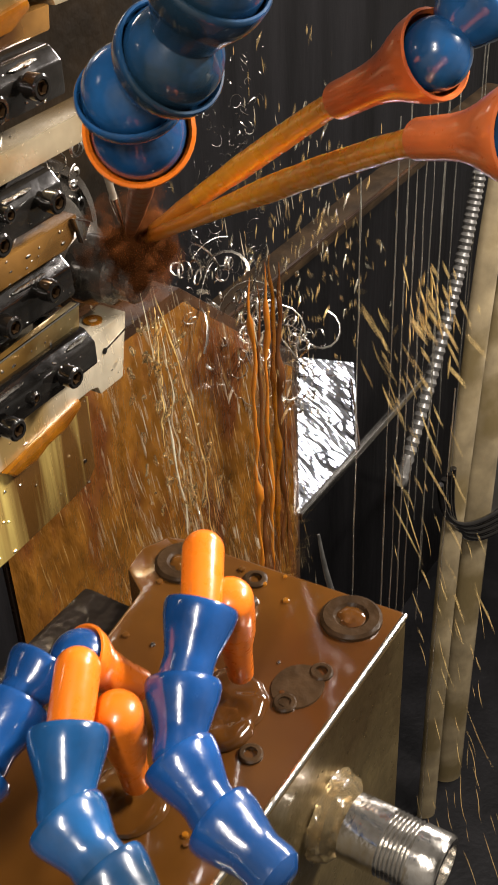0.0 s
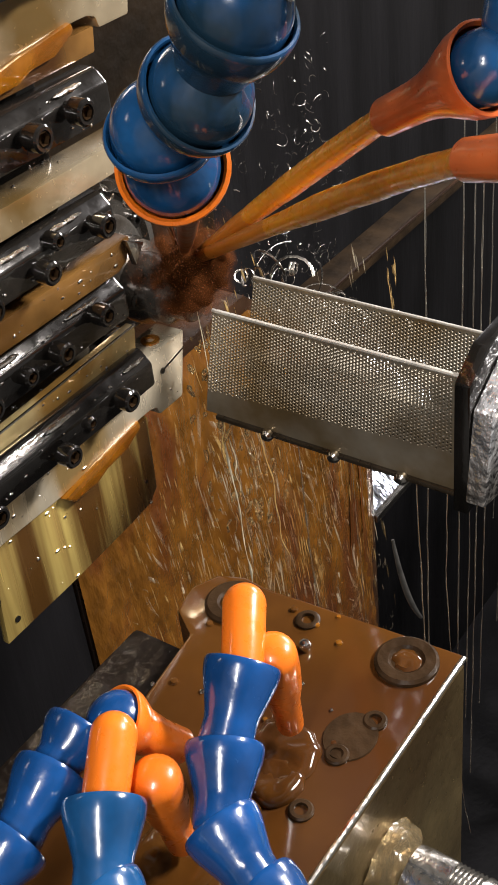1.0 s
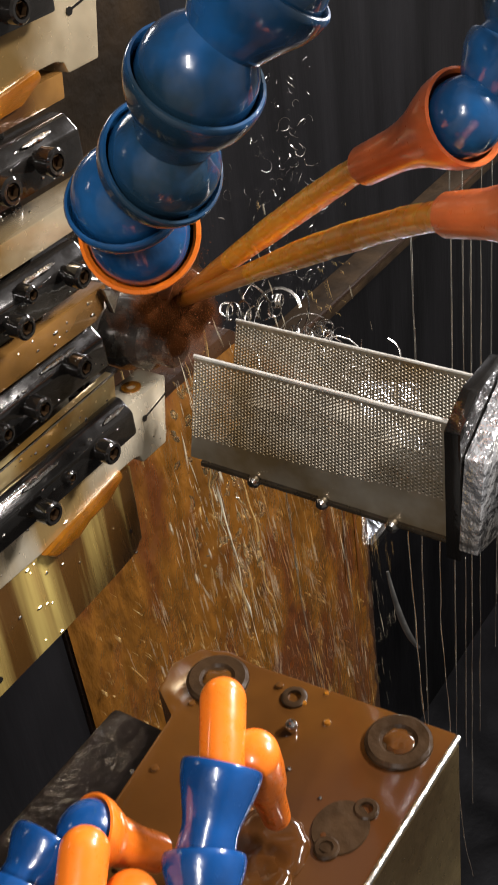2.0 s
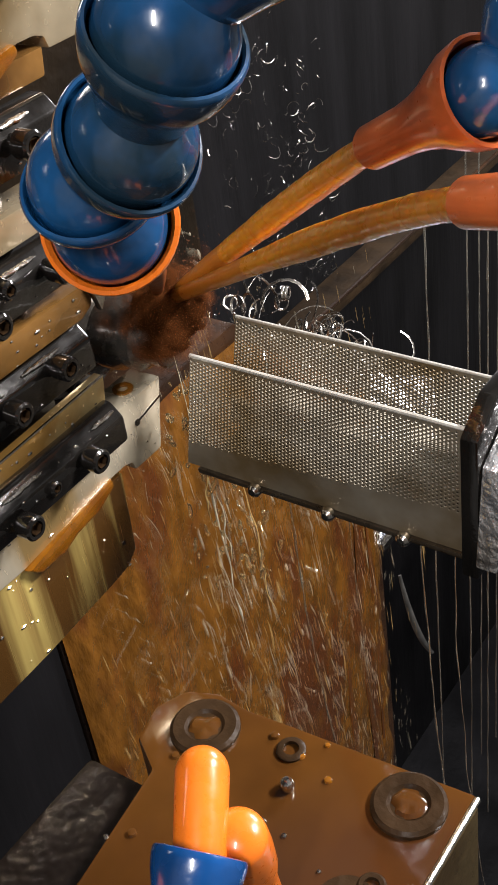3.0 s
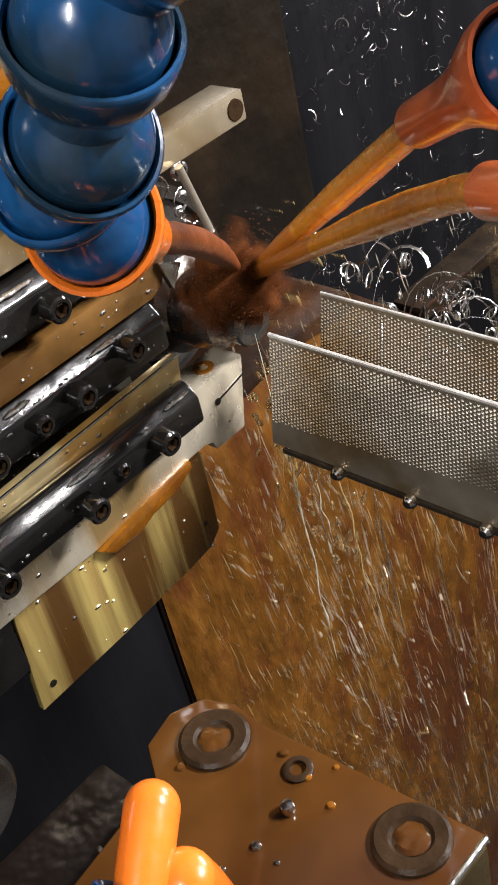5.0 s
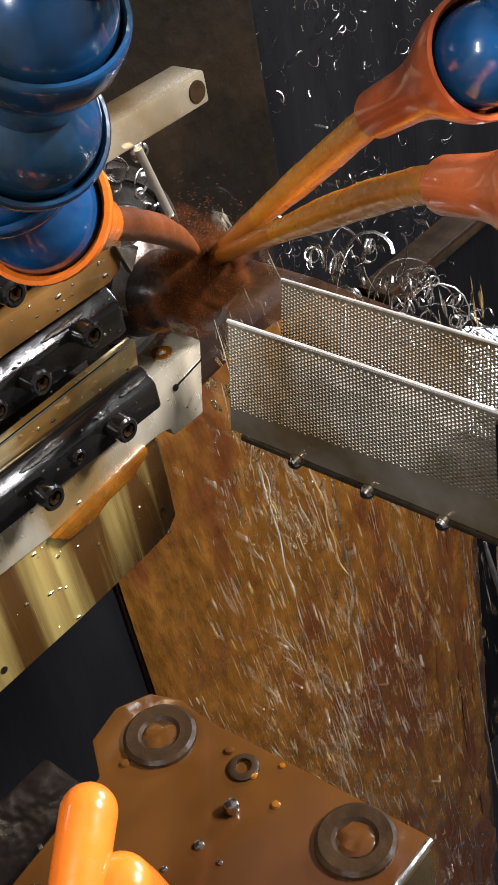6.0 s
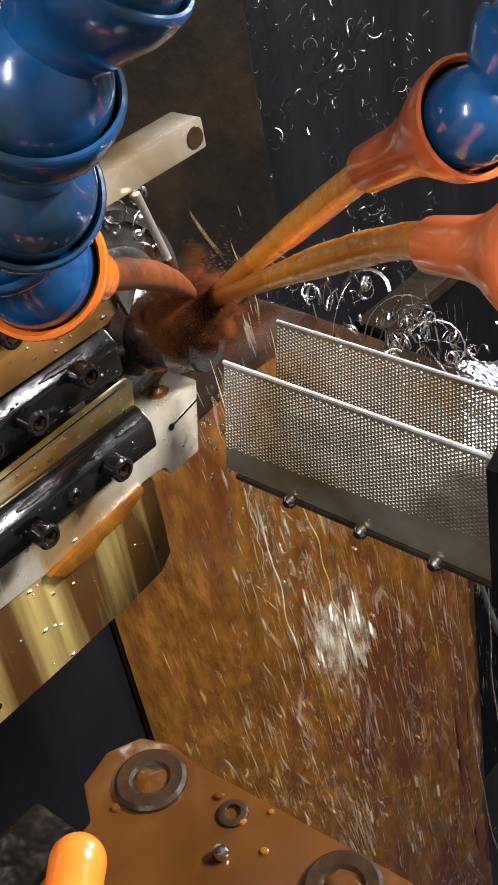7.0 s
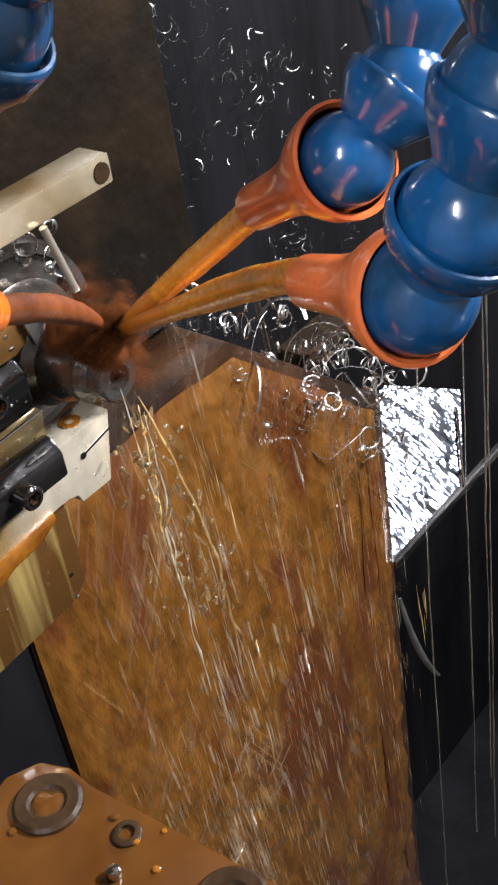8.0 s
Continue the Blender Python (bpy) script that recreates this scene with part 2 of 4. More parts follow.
def casting():
    # lower wall washed by oil, with a sloping shoulder
    out = [(0.150, -1.26), (0.510, -1.26), (0.510, -0.292), (0.352, -0.153), (0.150, -0.153)]
    tagged(part("wall_casting", prism(out, "x", -0.42, -0.333, 0.002), CAST_BODY), "brown machine casting washed by running amber oil", "wall", kind="structure")
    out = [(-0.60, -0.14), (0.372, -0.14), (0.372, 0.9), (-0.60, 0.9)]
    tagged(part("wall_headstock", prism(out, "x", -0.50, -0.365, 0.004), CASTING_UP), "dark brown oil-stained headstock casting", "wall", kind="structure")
    # added black box, put in for the dark shade below the tools
    tagged(part("wall_shade_fill", box((-0.60, -0.45, -1.26), (-0.3345, 0.1495, -0.16), 0.002), DARK), "black filler box standing in for the shade below the tools", "wall", kind="structure")
    tagged(part("wall_recess", box((-0.56, 0.30, -1.25), (-0.52, 1.46, 0.9), 0), DARK), "wet recess behind the spindle, its deep shade painted black", "wall", kind="structure")


casting()


def zinc_sheet():
    ob = thing("splash_sheet", "wet zinc chute sheet beside the casting, cut to its bright reflection", "sheet metal")
    tilt = Matrix.Translation((-0.335, 0, -0.470)) @ Matrix(((0, -math.cos(radians(30)), -0.5, 0), (1, 0, 0, 0), (0, 0.5, -math.cos(radians(30)), 0), (0, 0, 0, 1)))
    # the outline follows the bright reflection on the sheet, dark line at its side
    bm = prism([(0.46, 0), (0.632, 0), (0.725, 0.064), (0.665, 0.118), (0.46, 0.118)], "z", 0.0, 0.003, 0)
    bmesh.ops.transform(bm, matrix=tilt, verts=bm.verts)
    part("panel", bm, SHEET, ob)
    bm = sweep([(-0.3335, 0.630, -0.4665), (-0.3800, 0.700, -0.4405)], 0.0012, 8)
    part("fold", bm, PLUG, ob, "dark line along the panel's cut side")
    part("lip", box((-0.338, 0.511, -0.477), (-0.331, 0.80, -0.469), 0.001), STEEL, ob, "bright folded steel lip")


zinc_sheet()


# ---- spindle block in front ----
def spindle_block():
    ob = thing("spindle_block", "oil-covered steel tool block with bolted top face", "machine block")
    out = [(0, 0), (-0.047, -0.003), (-0.060, -0.004), (-0.069, -0.003), (-0.077, -0.006), (-0.081, -0.014), (-0.079, -0.024), (-0.070, -0.030), (-0.066, -0.062),
           (-0.066, -0.24), (0, -0.24)]
    part("body", prism(out, "z", -0.14, 0.0, 0.0012), BLOCK_TOP, ob)
    part("side_plate", box((-0.002, -0.24, -0.139), (0.0006, -0.0015, -0.0025), 0), BLOCK_SIDE, ob, "bare oil-filmed steel flank")
    # thin bright steel strip imitates the highlight along the top edge
    part("edge_highlight", sweep([(0.0002, -0.0008, -0.0004), (0.0002, -0.239, -0.0004)], 0.0008, 8), STEEL, ob, "bright strip standing in for the top edge's highlight")
    part("clamp", box((-0.090, -0.20, -0.12), (-0.0665, -0.031, -0.006), 0.002), WET_BLACK, ob, "black wet clamp piece")
    for x, y, r in ((-0.0435, -0.0095, 0.0036), (-0.0095, -0.0315, 0.0032), (-0.0125, -0.0455, 0.0032), (-0.0115, -0.0637, 0.0032)):
        m = Matrix.Translation((x, y, 0))
        part("socket_screw", revolve([(r, -0.001), (r, 0.0006), (r * 0.85, 0.001), (r * 0.55, 0.001), (r * 0.5, -0.003), (0, -0.003)], 18, m), PLUG, ob)
    for x, y in ((-0.0120, -0.0100), (-0.0655, -0.0140)):
        m = Matrix.Translation((x, y, 0))
        part("plug", revolve([(0.0088, -0.001), (0.0087, 0.0010), (0.0078, 0.0017), (0.0050, 0.0016), (0.0042, 0.0008), (0, 0.0008)], 30, m), PLUG, ob, "dark round plug with an oily bore")
        part("plug_core", lumpy(revolve([(0.0040, 0.0007), (0.003, 0.0013), (0.0015, 0.0015), (0, 0.0014)], 16, m), 0.0008, 500), BLOCK_TOP, ob)
    part("oval_port", revolve([(0.0080, 0.0001), (0.0078, 0.0005), (0, 0.0006)], 26, Matrix.Translation((-0.0125, -0.0388, 0)) @ Matrix.Diagonal((0.85, 1, 1, 1))), PLUG, ob, "dark oval port")
    part("steel_ball", revolve([(0, -0.001), (0.0016, 0.0002), (0.0019, 0.0014), (0.0014, 0.0026), (0, 0.0031)], 16, Matrix.Translation((-0.0385, -0.0190, 0))), STEEL, ob)


spindle_block()


def threaded_stub():
    ob = thing("threaded_stub", "shiny threaded steel bushing on the block's flank", "bushing")
    m = along((0.0006, -0.0465, -0.0350), (1, -0.0465, -0.0350))
    prof = [(0.0, 0.0), (0.0105, 0.0), (0.0105, 0.003), (0.0072, 0.004), (0.0072, 0.007), (0.0092, 0.0075), (0.0092, 0.018)]
    z = 0.018
    for k in range(7):
        prof += [(0.0092, z), (0.0087, z + 0.0006), (0.0092, z + 0.0011)]
        z += 0.0012
    prof += [(0.0092, 0.0335), (0.0085, 0.0345), (0.0068, 0.0345), (0.0064, 0.029), (0, 0.029)]
    part("sleeve", revolve(prof, 36, m), STEEL, ob)
    part("oil_collar", lumpy(revolve([(0.0, 0.0), (0.0128, 0.0), (0.0126, 0.0014), (0.0120, 0.003), (0.0110, 0.0045), (0.0096, 0.006), (0.0086, 0.0075), (0.0080, 0.009)], 40, m), 0.0022, 230), OIL_CLEAR, ob, "amber oil gathered round its root")


threaded_stub()


# ---- gang tools ----
def cap_screw(ob, x, y, z, r=0.0050, h=0.0065, m=BLACK_OX):
    a = along((x, y, z), (x + 1, y, z))
    prof = [(r * 0.6, -0.006), (r * 0.6, 0), (r, 0), (r, h - 0.0008), (r - 0.0008, h), (r * 0.62, h), (r * 0.58, h - 0.003), (0, h - 0.003)]
    s = part("cap_screw", revolve(prof, 20, a), m, ob)
    part("hex_socket", revolve([(r * 0.57, h - 0.0028), (r * 0.52, h - 0.0002), (r * 0.50, h - 0.0028), (0, h - 0.0026)], 6, a), PLUG, s)
    return s


def tool(outline, x, material, label, thick=0.016):
    ob = thing("turning_tool", label, "lathe tool", group="gang tools")
    part("shank", prism(outline, "x", x - thick, x, 0.0011), material, ob)
    return ob


def clamp(ob, y0, y1, z0, z1, x0, x1, screws):
    """A bar along y, chamfered on its upper front edge, with cap screws."""
    section = [(x0, z0), (x1, z0), (x1, z1 - 0.0060), (x1 - 0.0055, z1), (x0, z1)]
    part("clamp_bar", prism(section, "y", y0, y1, 0.0016), BLACK_OX, ob, "black clamping bar")
    # short bright metal strips stand in for the broken highlight on the chamfer
    rng = random.Random(round(1000 * (z1 + 1)))
    a = 0.004
    while a < y1 - 0.012:
        b = min(y1 - 0.003, a + rng.uniform(0.006, 0.024))
        n = 10
        pts = [(x1 - 0.0022 + 0.0005 * noise.noise(Vector((q, 3, z1 * 99))), q, z1 - 0.0022 + 0.0005 * noise.noise(Vector((q * 300, 5, z1 * 99)))) for q in (a + (b - a) * i / n for i in range(n + 1))]
        part("edge_glint", sweep(pts, [0.0011 * (0.25 + math.sin(math.pi * i / n) ** 0.5 * (0.6 + 0.4 * rng.random())) for i in range(n + 1)], 8), CHIP, ob, "bright metal strip standing in for the glint on its oily edge")
        a = b + rng.uniform(0.008, 0.030)
    for y, z, r, dx in screws:
        cap_screw(ob, x1 + dx, y, z, r)


def bar(y0, y1, z0, z1):
    return [(y0, z0), (y1, z0), (y1, z1), (y0, z1)]


def parting_tool(dy, dz, label, steel):
    out = [(-0.06, -0.0715), (0.030, -0.0720), (0.060, -0.0730), (0.1155, -0.0675), (0.1240, -0.0675), (0.1285, -0.0690), (0.1300, -0.0735), (0.1475, -0.0735), (0.1550, -0.0410), (-0.06, -0.0410)]
    t = tool([(y + dy, z + dz) for y, z in out], -0.218, steel, label)
    clamp(t, -0.06, 0.120 + dy, -0.0475 + dz, -0.030 + dz, -0.2177, -0.208,
          ((0.0955 + dy, -0.0390 + dz, 0.0050, 0.002), (0.0570 + dy, -0.0425 + dz, 0.0050, 0.002), (0.076 + dy, -0.040 + dz, 0.0030, -0.004), (0.014 + dy, -0.0425 + dz, 0.005, 0.002)))
    part("slit", prism([(0.1365 + dy, -0.0530 + dz), (0.1528 + dy, -0.0498 + dz), (0.1530 + dy, -0.0488 + dz), (0.1365 + dy, -0.0520 + dz)], "x", -0.2182, -0.2177, 0), BLACK_OX, t, "dark sawn slit")
    part("slit_hole", revolve([(0.0016, 0), (0.0016, 0.0005), (0, 0.0005)], 14, along((-0.2181, 0.1362 + dy, -0.0527 + dz), (1, 0.1362 + dy, -0.0527 + dz))), BLACK_OX, t)
    part("grub_screw", revolve([(0.0045, 0), (0.0045, 0.0008), (0.0022, 0.0008), (0.002, -0.001), (0, -0.001)], 18, Matrix.Translation((-0.226, 0.140 + dy, -0.041 + dz))), AMBER, t)
    wedge = [(0.060, -0.0735), (0.085, -0.0695), (0.1135, -0.0660), (0.1140, -0.0700), (0.102, -0.0752), (0.090, -0.0762), (0.081, -0.0790), (0.066, -0.0795)]
    part("oil_lump", lumpy(prism([(y + dy, z + dz) for y, z in wedge], "x", -0.2205, -0.2158, 0.0016), 0.0006, 300), AMBER, t, "thick amber oil hanging on its lower edge")
    return t


def gang():
    t1 = parting_tool(0, 0, "pale ground steel parting tool clamped in the gang block", STEEL_WARM)
    p = thing("guard_plate", "oil-gilded steel guard plate under the tools, with painted reflection bands", "plate")
    part("plate", prism([(0.0145, -0.1225), (0.060, -0.1215), (0.102, -0.1190), (0.1150, -0.1175), (0.1215, -0.1120), (0.1235, -0.0715), (0.0190, -0.0715)], "x", -0.224, -0.2205, 0.0006), GOLD, p)
    part("hole", revolve([(0.0016, 0), (0.0016, 0.0004), (0, 0.0004)], 14, along((-0.2205, 0.0225, -0.1140), (1, 0.0225, -0.1140))), BLACK_OX, p)
    part("hole", revolve([(0.0010, 0), (0.0010, 0.0004), (0, 0.0004)], 14, along((-0.2205, 0.115, -0.1040), (1, 0.115, -0.1040))), BLACK_OX, p)
    part("bracket", box((-0.240, -0.004, -0.100), (-0.2195, 0.017, -0.048), 0.002), BLACK_OX, p, "dark end bracket")
    q = thing("guard_strip", "narrow gilded steel strip above the parting tool", "plate")
    part("strip", prism([(-0.06, -0.0345), (0.1205, -0.0320), (0.1225, -0.0205), (-0.06, -0.0265)], "x", -0.222, -0.217, 0.0006), GOLD_PALE, q)
    part("edge", sweep([(-0.2172, -0.06, -0.0262), (-0.2172, 0.1222, -0.0204)], 0.0006, 6), STEEL, q, "thin bright upper edge")
    t2 = tool([(-0.06, 0.0085), (0.117, 0.0085), (0.123, 0.0110), (0.127, 0.0210), (-0.06, 0.0215)], -0.215, GOLD_DARK, "oil-browned steel turning tool with a bright insert")
    clamp(t2, -0.06, 0.118, -0.013, 0.006, -0.226, -0.214, ((0.097, 0.0005, 0.0048, 0.002), (0.071, -0.003, 0.0048, 0.002), (0.054, -0.005, 0.0040, -0.002), (0.030, -0.004, 0.0048, 0.002)))
    t3 = tool(bar(-0.06, 0.1835, 0.0490, 0.0610), -0.216, STEEL_OILY, "long bright steel tool bar reaching past the spindle")
    clamp(t3, -0.06, 0.118, 0.0270, 0.0450, -0.226, -0.213, ((0.1045, 0.0375, 0.0048, 0.003), (0.0820, 0.0405, 0.0036, -0.002), (0.0710, 0.0335, 0.0048, 0.003), (0.040, 0.0335, 0.0048, 0.003)))
    part("pivot", revolve([(0.0042, 0), (0.0040, 0.0006), (0, 0.0007)], 20, along((-0.216, 0.1780, 0.0550), (1, 0.1780, 0.0550))), PLUG, t3, "round dark pivot end")
    t4 = tool([(-0.06, 0.0945), (0.1300, 0.0963), (0.1315, 0.1060), (-0.06, 0.1060)], -0.219, GOLD_DARK, "browned steel strip tool high in the gang block")
    clamp(t4, -0.06, 0.1235, 0.0750, 0.0940, -0.222, -0.209, ((0.1000, 0.0860, 0.0052, 0.003), (0.0765, 0.0850, 0.0052, 0.003), (0.046, 0.085, 0.0052, 0.003)))
    t5 = parting_tool(0.0035, 0.1780, "oil-stained steel parting tool at the top of the gang block", STEEL_OILY)
    g = thing("gang_block", "dark oily gang tool block behind the tools", "tool block")
    part("body", box((-0.275, -0.20, -0.066), (-0.236, 0.112, 0.24), 0.002), BLACK_OX, g)
    i = thing("carbide_insert", "small bright triangular cutting insert", "insert")
    part("tip", prism([(0.1215, 0.0215), (0.1315, 0.0165), (0.1250, 0.0085)], "x", -0.2150, -0.2120, 0.0004), STEEL, i)
    r = thing("coolant_pin", "thin bright steel pin under the tool bar", "pin")
    part("rod", sweep([(-0.214, 0.1430, 0.0490), (-0.2145, 0.1510, 0.0190)], 0.0016, 12), PERF, r)
    part("tip", sweep([(-0.2145, 0.1510, 0.0190), (-0.2150, 0.1555, 0.0030)], [0.0022, 0.0011], 12), STEEL, r)


gang()


# ---- chuck ----
def chuck():
    ob = thing("collet_chuck", "grey steel collet chuck on the main spindle", "chuck")
    y, z = 0.159, -0.026
    m = along((-0.365, y, z), (1, y, z))
    part("spindle_nose", revolve([(0.046, 0), (0.046, 0.090), (0.0445, 0.094), (0.040, 0.095), (0.039, 0.092), (0.031, 0.092), (0.030, 0.099), (0.027, 0.101), (0, 0.101)], 48, m), CHUCK, ob)
    part("collar", revolve([(0.0215, 0.098), (0.0225, 0.112), (0.0215, 0.118), (0.0175, 0.121), (0.016, 0.122)], 40, m), CHUCK, ob, "ridged collar")
    prof = [(0.0170, 0.119), (0.0165, 0.130), (0.0140, 0.134), (0.0140, 0.141), (0.0105, 0.145), (0.0105, 0.153), (0.0095, 0.154), (0.0058, 0.154), (0.0052, 0.146), (0, 0.146)]
    part("collet", revolve(prof, 40, m), CHUCK, ob)
    for k in range(3):
        a = 2 * math.pi * k / 3 + 0.4
        c = (-0.365 + 0.0918, y + 0.0352 * math.cos(a), z + 0.0352 * math.sin(a))
        part("socket_screw", revolve([(0.0036, 0), (0.0036, 0.0035), (0.0030, 0.004), (0.0018, 0.004), (0.0016, 0.002), (0, 0.002)], 16, along(c, (1, c[1], c[2]))), BLACK_OX, ob)


chuck()


# ---- parts basket ----
def perforated(x0, x1, z0, z1, y, keep):
    """A sheet with round holes in staggered columns; keep(x, z) tells where it is drilled."""
    r = 0.00066
    verts, faces, known = [], [], {}

    def v(x, z):
        k = (round(x, 6), round(z, 6))
        if k not in known:
            known[k] = len(verts)
            verts.append((x, y, z))
        return known[k]

    nx, nz_ = round((x1 - x0) / 0.00158), round((z1 - z0) / 0.00180)
    px, pz = (x1 - x0) / nx, (z1 - z0) / nz_
    for i in range(nx):
        a = x0 + i * px
        lift = 0.5 * pz * (i % 2)
        if lift:
            for b in (z0, z1 - lift):
                faces.append([v(a, b), v(a + px, b), v(a + px, b + lift), v(a + px / 2, b + lift), v(a, b + lift)])
        for j in range(nz_ - i % 2):
            b = z0 + j * pz + lift
            sq = [v(a, b), v(a + px / 2, b), v(a + px, b), v(a + px, b + pz / 2), v(a + px, b + pz), v(a + px / 2, b + pz), v(a, b + pz), v(a, b + pz / 2)]
            cx, cz = a + px / 2, b + pz / 2
            if not keep(cx, cz):
                faces.append(sq)
                continue
            base = len(verts)
            for k in range(8):
                w = math.radians(-135 + 45 * k)
                verts.append((cx + r * math.cos(w), y, cz + r * math.sin(w)))
            for k in range(8):
                q = (k + 1) % 8
                faces.append((sq[k], sq[q], base + q, base + k))
    verts = [(x - 0.012 * ((z1 - z) / (z1 - z0)) * (1 - (x - x0) / (x1 - x0)), y_, z) for x, y_, z in verts]
    me = bpy.data.meshes.new("perforated_sheet")
    me.from_pydata(verts, [], faces)
    return me


def sheet_part(name, me, material, parent, label=""):
    me.materials.append(material)
    ob = new(name, me)
    ob.parent = parent
    s = ob.modifiers.new("thickness", "SOLIDIFY")
    s.thickness = 0.0006
    if label:
        tagged(ob, label)
    return ob


def basket():
    ob = thing("parts_basket", "perforated stainless parts basket on a sliding arm", "basket")
    x0, x1, y0, y1, z0, z1 = -0.1975, -0.076, 0.153, 0.186, -0.083, -0.0245

    def front(x, z):
        return z > z0 + 0.0125 + 0.055 * (x - x0) and x < x1 - 0.003 and z < z1 - 0.002

    sheet_part("front_wall", perforated(x0, x1, z0, z1, y0, front), PERF, ob)
    sheet_part("back_wall", perforated(x0, x1, z0, z1, y1, lambda x, z: z > z0 + 0.012 and z < z1 - 0.002), PERF, ob)
    part("tray_floor", box((x0 - 0.006, y0 - 0.0012, z0 - 0.003), (x1, y1 + 0.0012, z0 - 0.0005), 0.0006), PERF_DARK, ob)
    part("rim", sweep([(x0, y0, z1), (x1, y0, z1)], 0.0009, 8), RIM, ob)
    part("rim", sweep([(x0, y1, z1), (x1, y1, z1)], 0.0007, 8), RIM, ob)
    part("end_plate", prism([(y0 - 0.006, z0 - 0.006), (y1 + 0.004, z0 - 0.006), (y1 + 0.004, z1 + 0.010), (y0 + 0.010, z1 + 0.010), (y0 - 0.006, z1)], "x", x1, x1 + 0.007, 0.001), BLACK_OX, ob, "dark end plate")
    part("end_face", prism([(y0 - 0.010, z0 + 0.004), (y1, z0 - 0.006), (y1, z1 + 0.008), (y0 - 0.004, z1 - 0.012)], "x", x1 + 0.0075, x1 + 0.016, 0.001), BRACKET, ob, "bright wet bracket")
    for x in (-0.1735, -0.1375, -0.103):
        part("rivet", revolve([(0.0032, 0), (0.0030, 0.0022), (0.0018, 0.0034), (0, 0.0036)], 16, along((x, y0 - 0.0005, z0 - 0.002), (x, y0 - 1, z0 - 0.002))), STEEL, ob)
    rng = random.Random(52)
    for x in (-0.160, -0.131, -0.098, -0.084):
        w = rng.uniform(0.0002, 0.00045)
        pts = [(x + 0.0007 * noise.noise(Vector((x * 900, i * 0.30, 1))), y0 + 0.004 + 0.002 * noise.noise(Vector((x * 900, i * 0.35, 6))) + 0.00004 * i * i, z0 - 0.002 - 0.010 * i) for i in range(30)]
        part("falling_oil", sweep(pts, [w * (0.5 + 1.6 * abs(noise.noise(Vector((x * 700, i * 0.5, 3))))) for i in range(30)], 7), THREAD, ob, "thin stream of oil draining off it")
    part("arm", sweep([(x1 + 0.012, 0.172, -0.045), (x1 + 0.55, 0.172, -0.045)], 0.009, 20), STEEL, ob, "bright steel slide arm")
    return ob


BASKET = basket()


# ---- jointed coolant hoses ----
def hose_segment(bm, a, b, R, neck=0.68):
    """One link from a to b: a ball and neck at a, a flared cup at b."""
    L = (Vector(b) - Vector(a)).length
    w = 0.5 * (1 + neck)
    prof = [(0, -0.30 * R), (0.45 * R, -0.26 * R), (neck * R, -0.06 * R), ((neck + 0.03) * R, 0.12 * R), (neck * R, 0.30 * L), ((neck + 0.04) * R, 0.42 * L), (w * R, 0.62 * L), (0.96 * R, 0.82 * L),
            (1.00 * R, 0.95 * L), (1.00 * R, L), (0.975 * R, L + 0.07 * R), (0.93 * R, L + 0.09 * R), (0.88 * R, L + 0.04 * R), (0.82 * R, 0.85 * L), (0, 0.80 * L)]
    return revolve(prof, 36, along(a, b), bm)


def bell_link(ball, rim, R):
    """One link: a ball at one end, and at the other an open bell that holds the next ball."""
    L, b = (Vector(rim) - Vector(ball)).length, 0.865 * R
    top = math.asin(min(0.72, 0.42 * L / b))
    prof = [(b * math.cos(w), b * math.sin(w)) for w in (-math.pi / 2 + (top + math.pi / 2) * k / 12 for k in range(13))]
    prof[0] = (0, -b)
    prof += [(0.70 * R, 0.50 * L), (0.80 * R, 0.62 * L), (0.93 * R, 0.76 * L), (0.985 * R, 0.87 * L), (1.0 * R, 0.96 * L), (1.0 * R, L), (0.975 * R, L + 0.035 * R), (0.935 * R, L + 0.04 * R),
             (0.910 * R, L), (0.90 * R, 0.90 * L), (0.86 * R, 0.80 * L), (0.70 * R, 0.70 * L), (0, 0.62 * L)]
    return revolve(prof, 40, along(ball, rim))


def bell_hose(rims, R, material, label, group):
    """A hose whose bells open towards its far end; the first ball sits in the nozzle."""
    ob = thing("coolant_hose", label, "coolant hose", group=group)
    for a, b in zip(rims, rims[1:]):
        part("link", bell_link(a, b, R), material, ob)
    return ob


def hose(points, R, material, label, group, neck=0.68):
    ob = thing("coolant_hose", label, "coolant hose", group=group)
    for a, b in zip(points, points[1:]):
        part("link", hose_segment(bmesh.new(), a, b, R, neck), material, ob)
    return ob


def flared_nozzle(ob, rim, tip, R, r, m):
    L = (Vector(tip) - Vector(rim)).length
    prof = [(0.88 * R, 0.06 * R), (0.94 * R, -0.03 * R), (1.0 * R, 0.0), (1.01 * R, 0.06 * R), (0.95 * R, 0.13 * L), (0.82 * R, 0.24 * L), (0.66 * R, 0.36 * L), (r * 1.62, 0.50 * L),
            (r * 1.44, 0.64 * L), (r * 1.36, 0.98 * L), (r * 1.28, L), (r, L), (r, 0.8 * L), (0.4 * R, 0.5 * L), (0.80 * R, 0.2 * L)]
    n = part("nozzle", revolve(prof, 36, along(rim, tip)), m, ob, "flared orange nozzle")
    return n


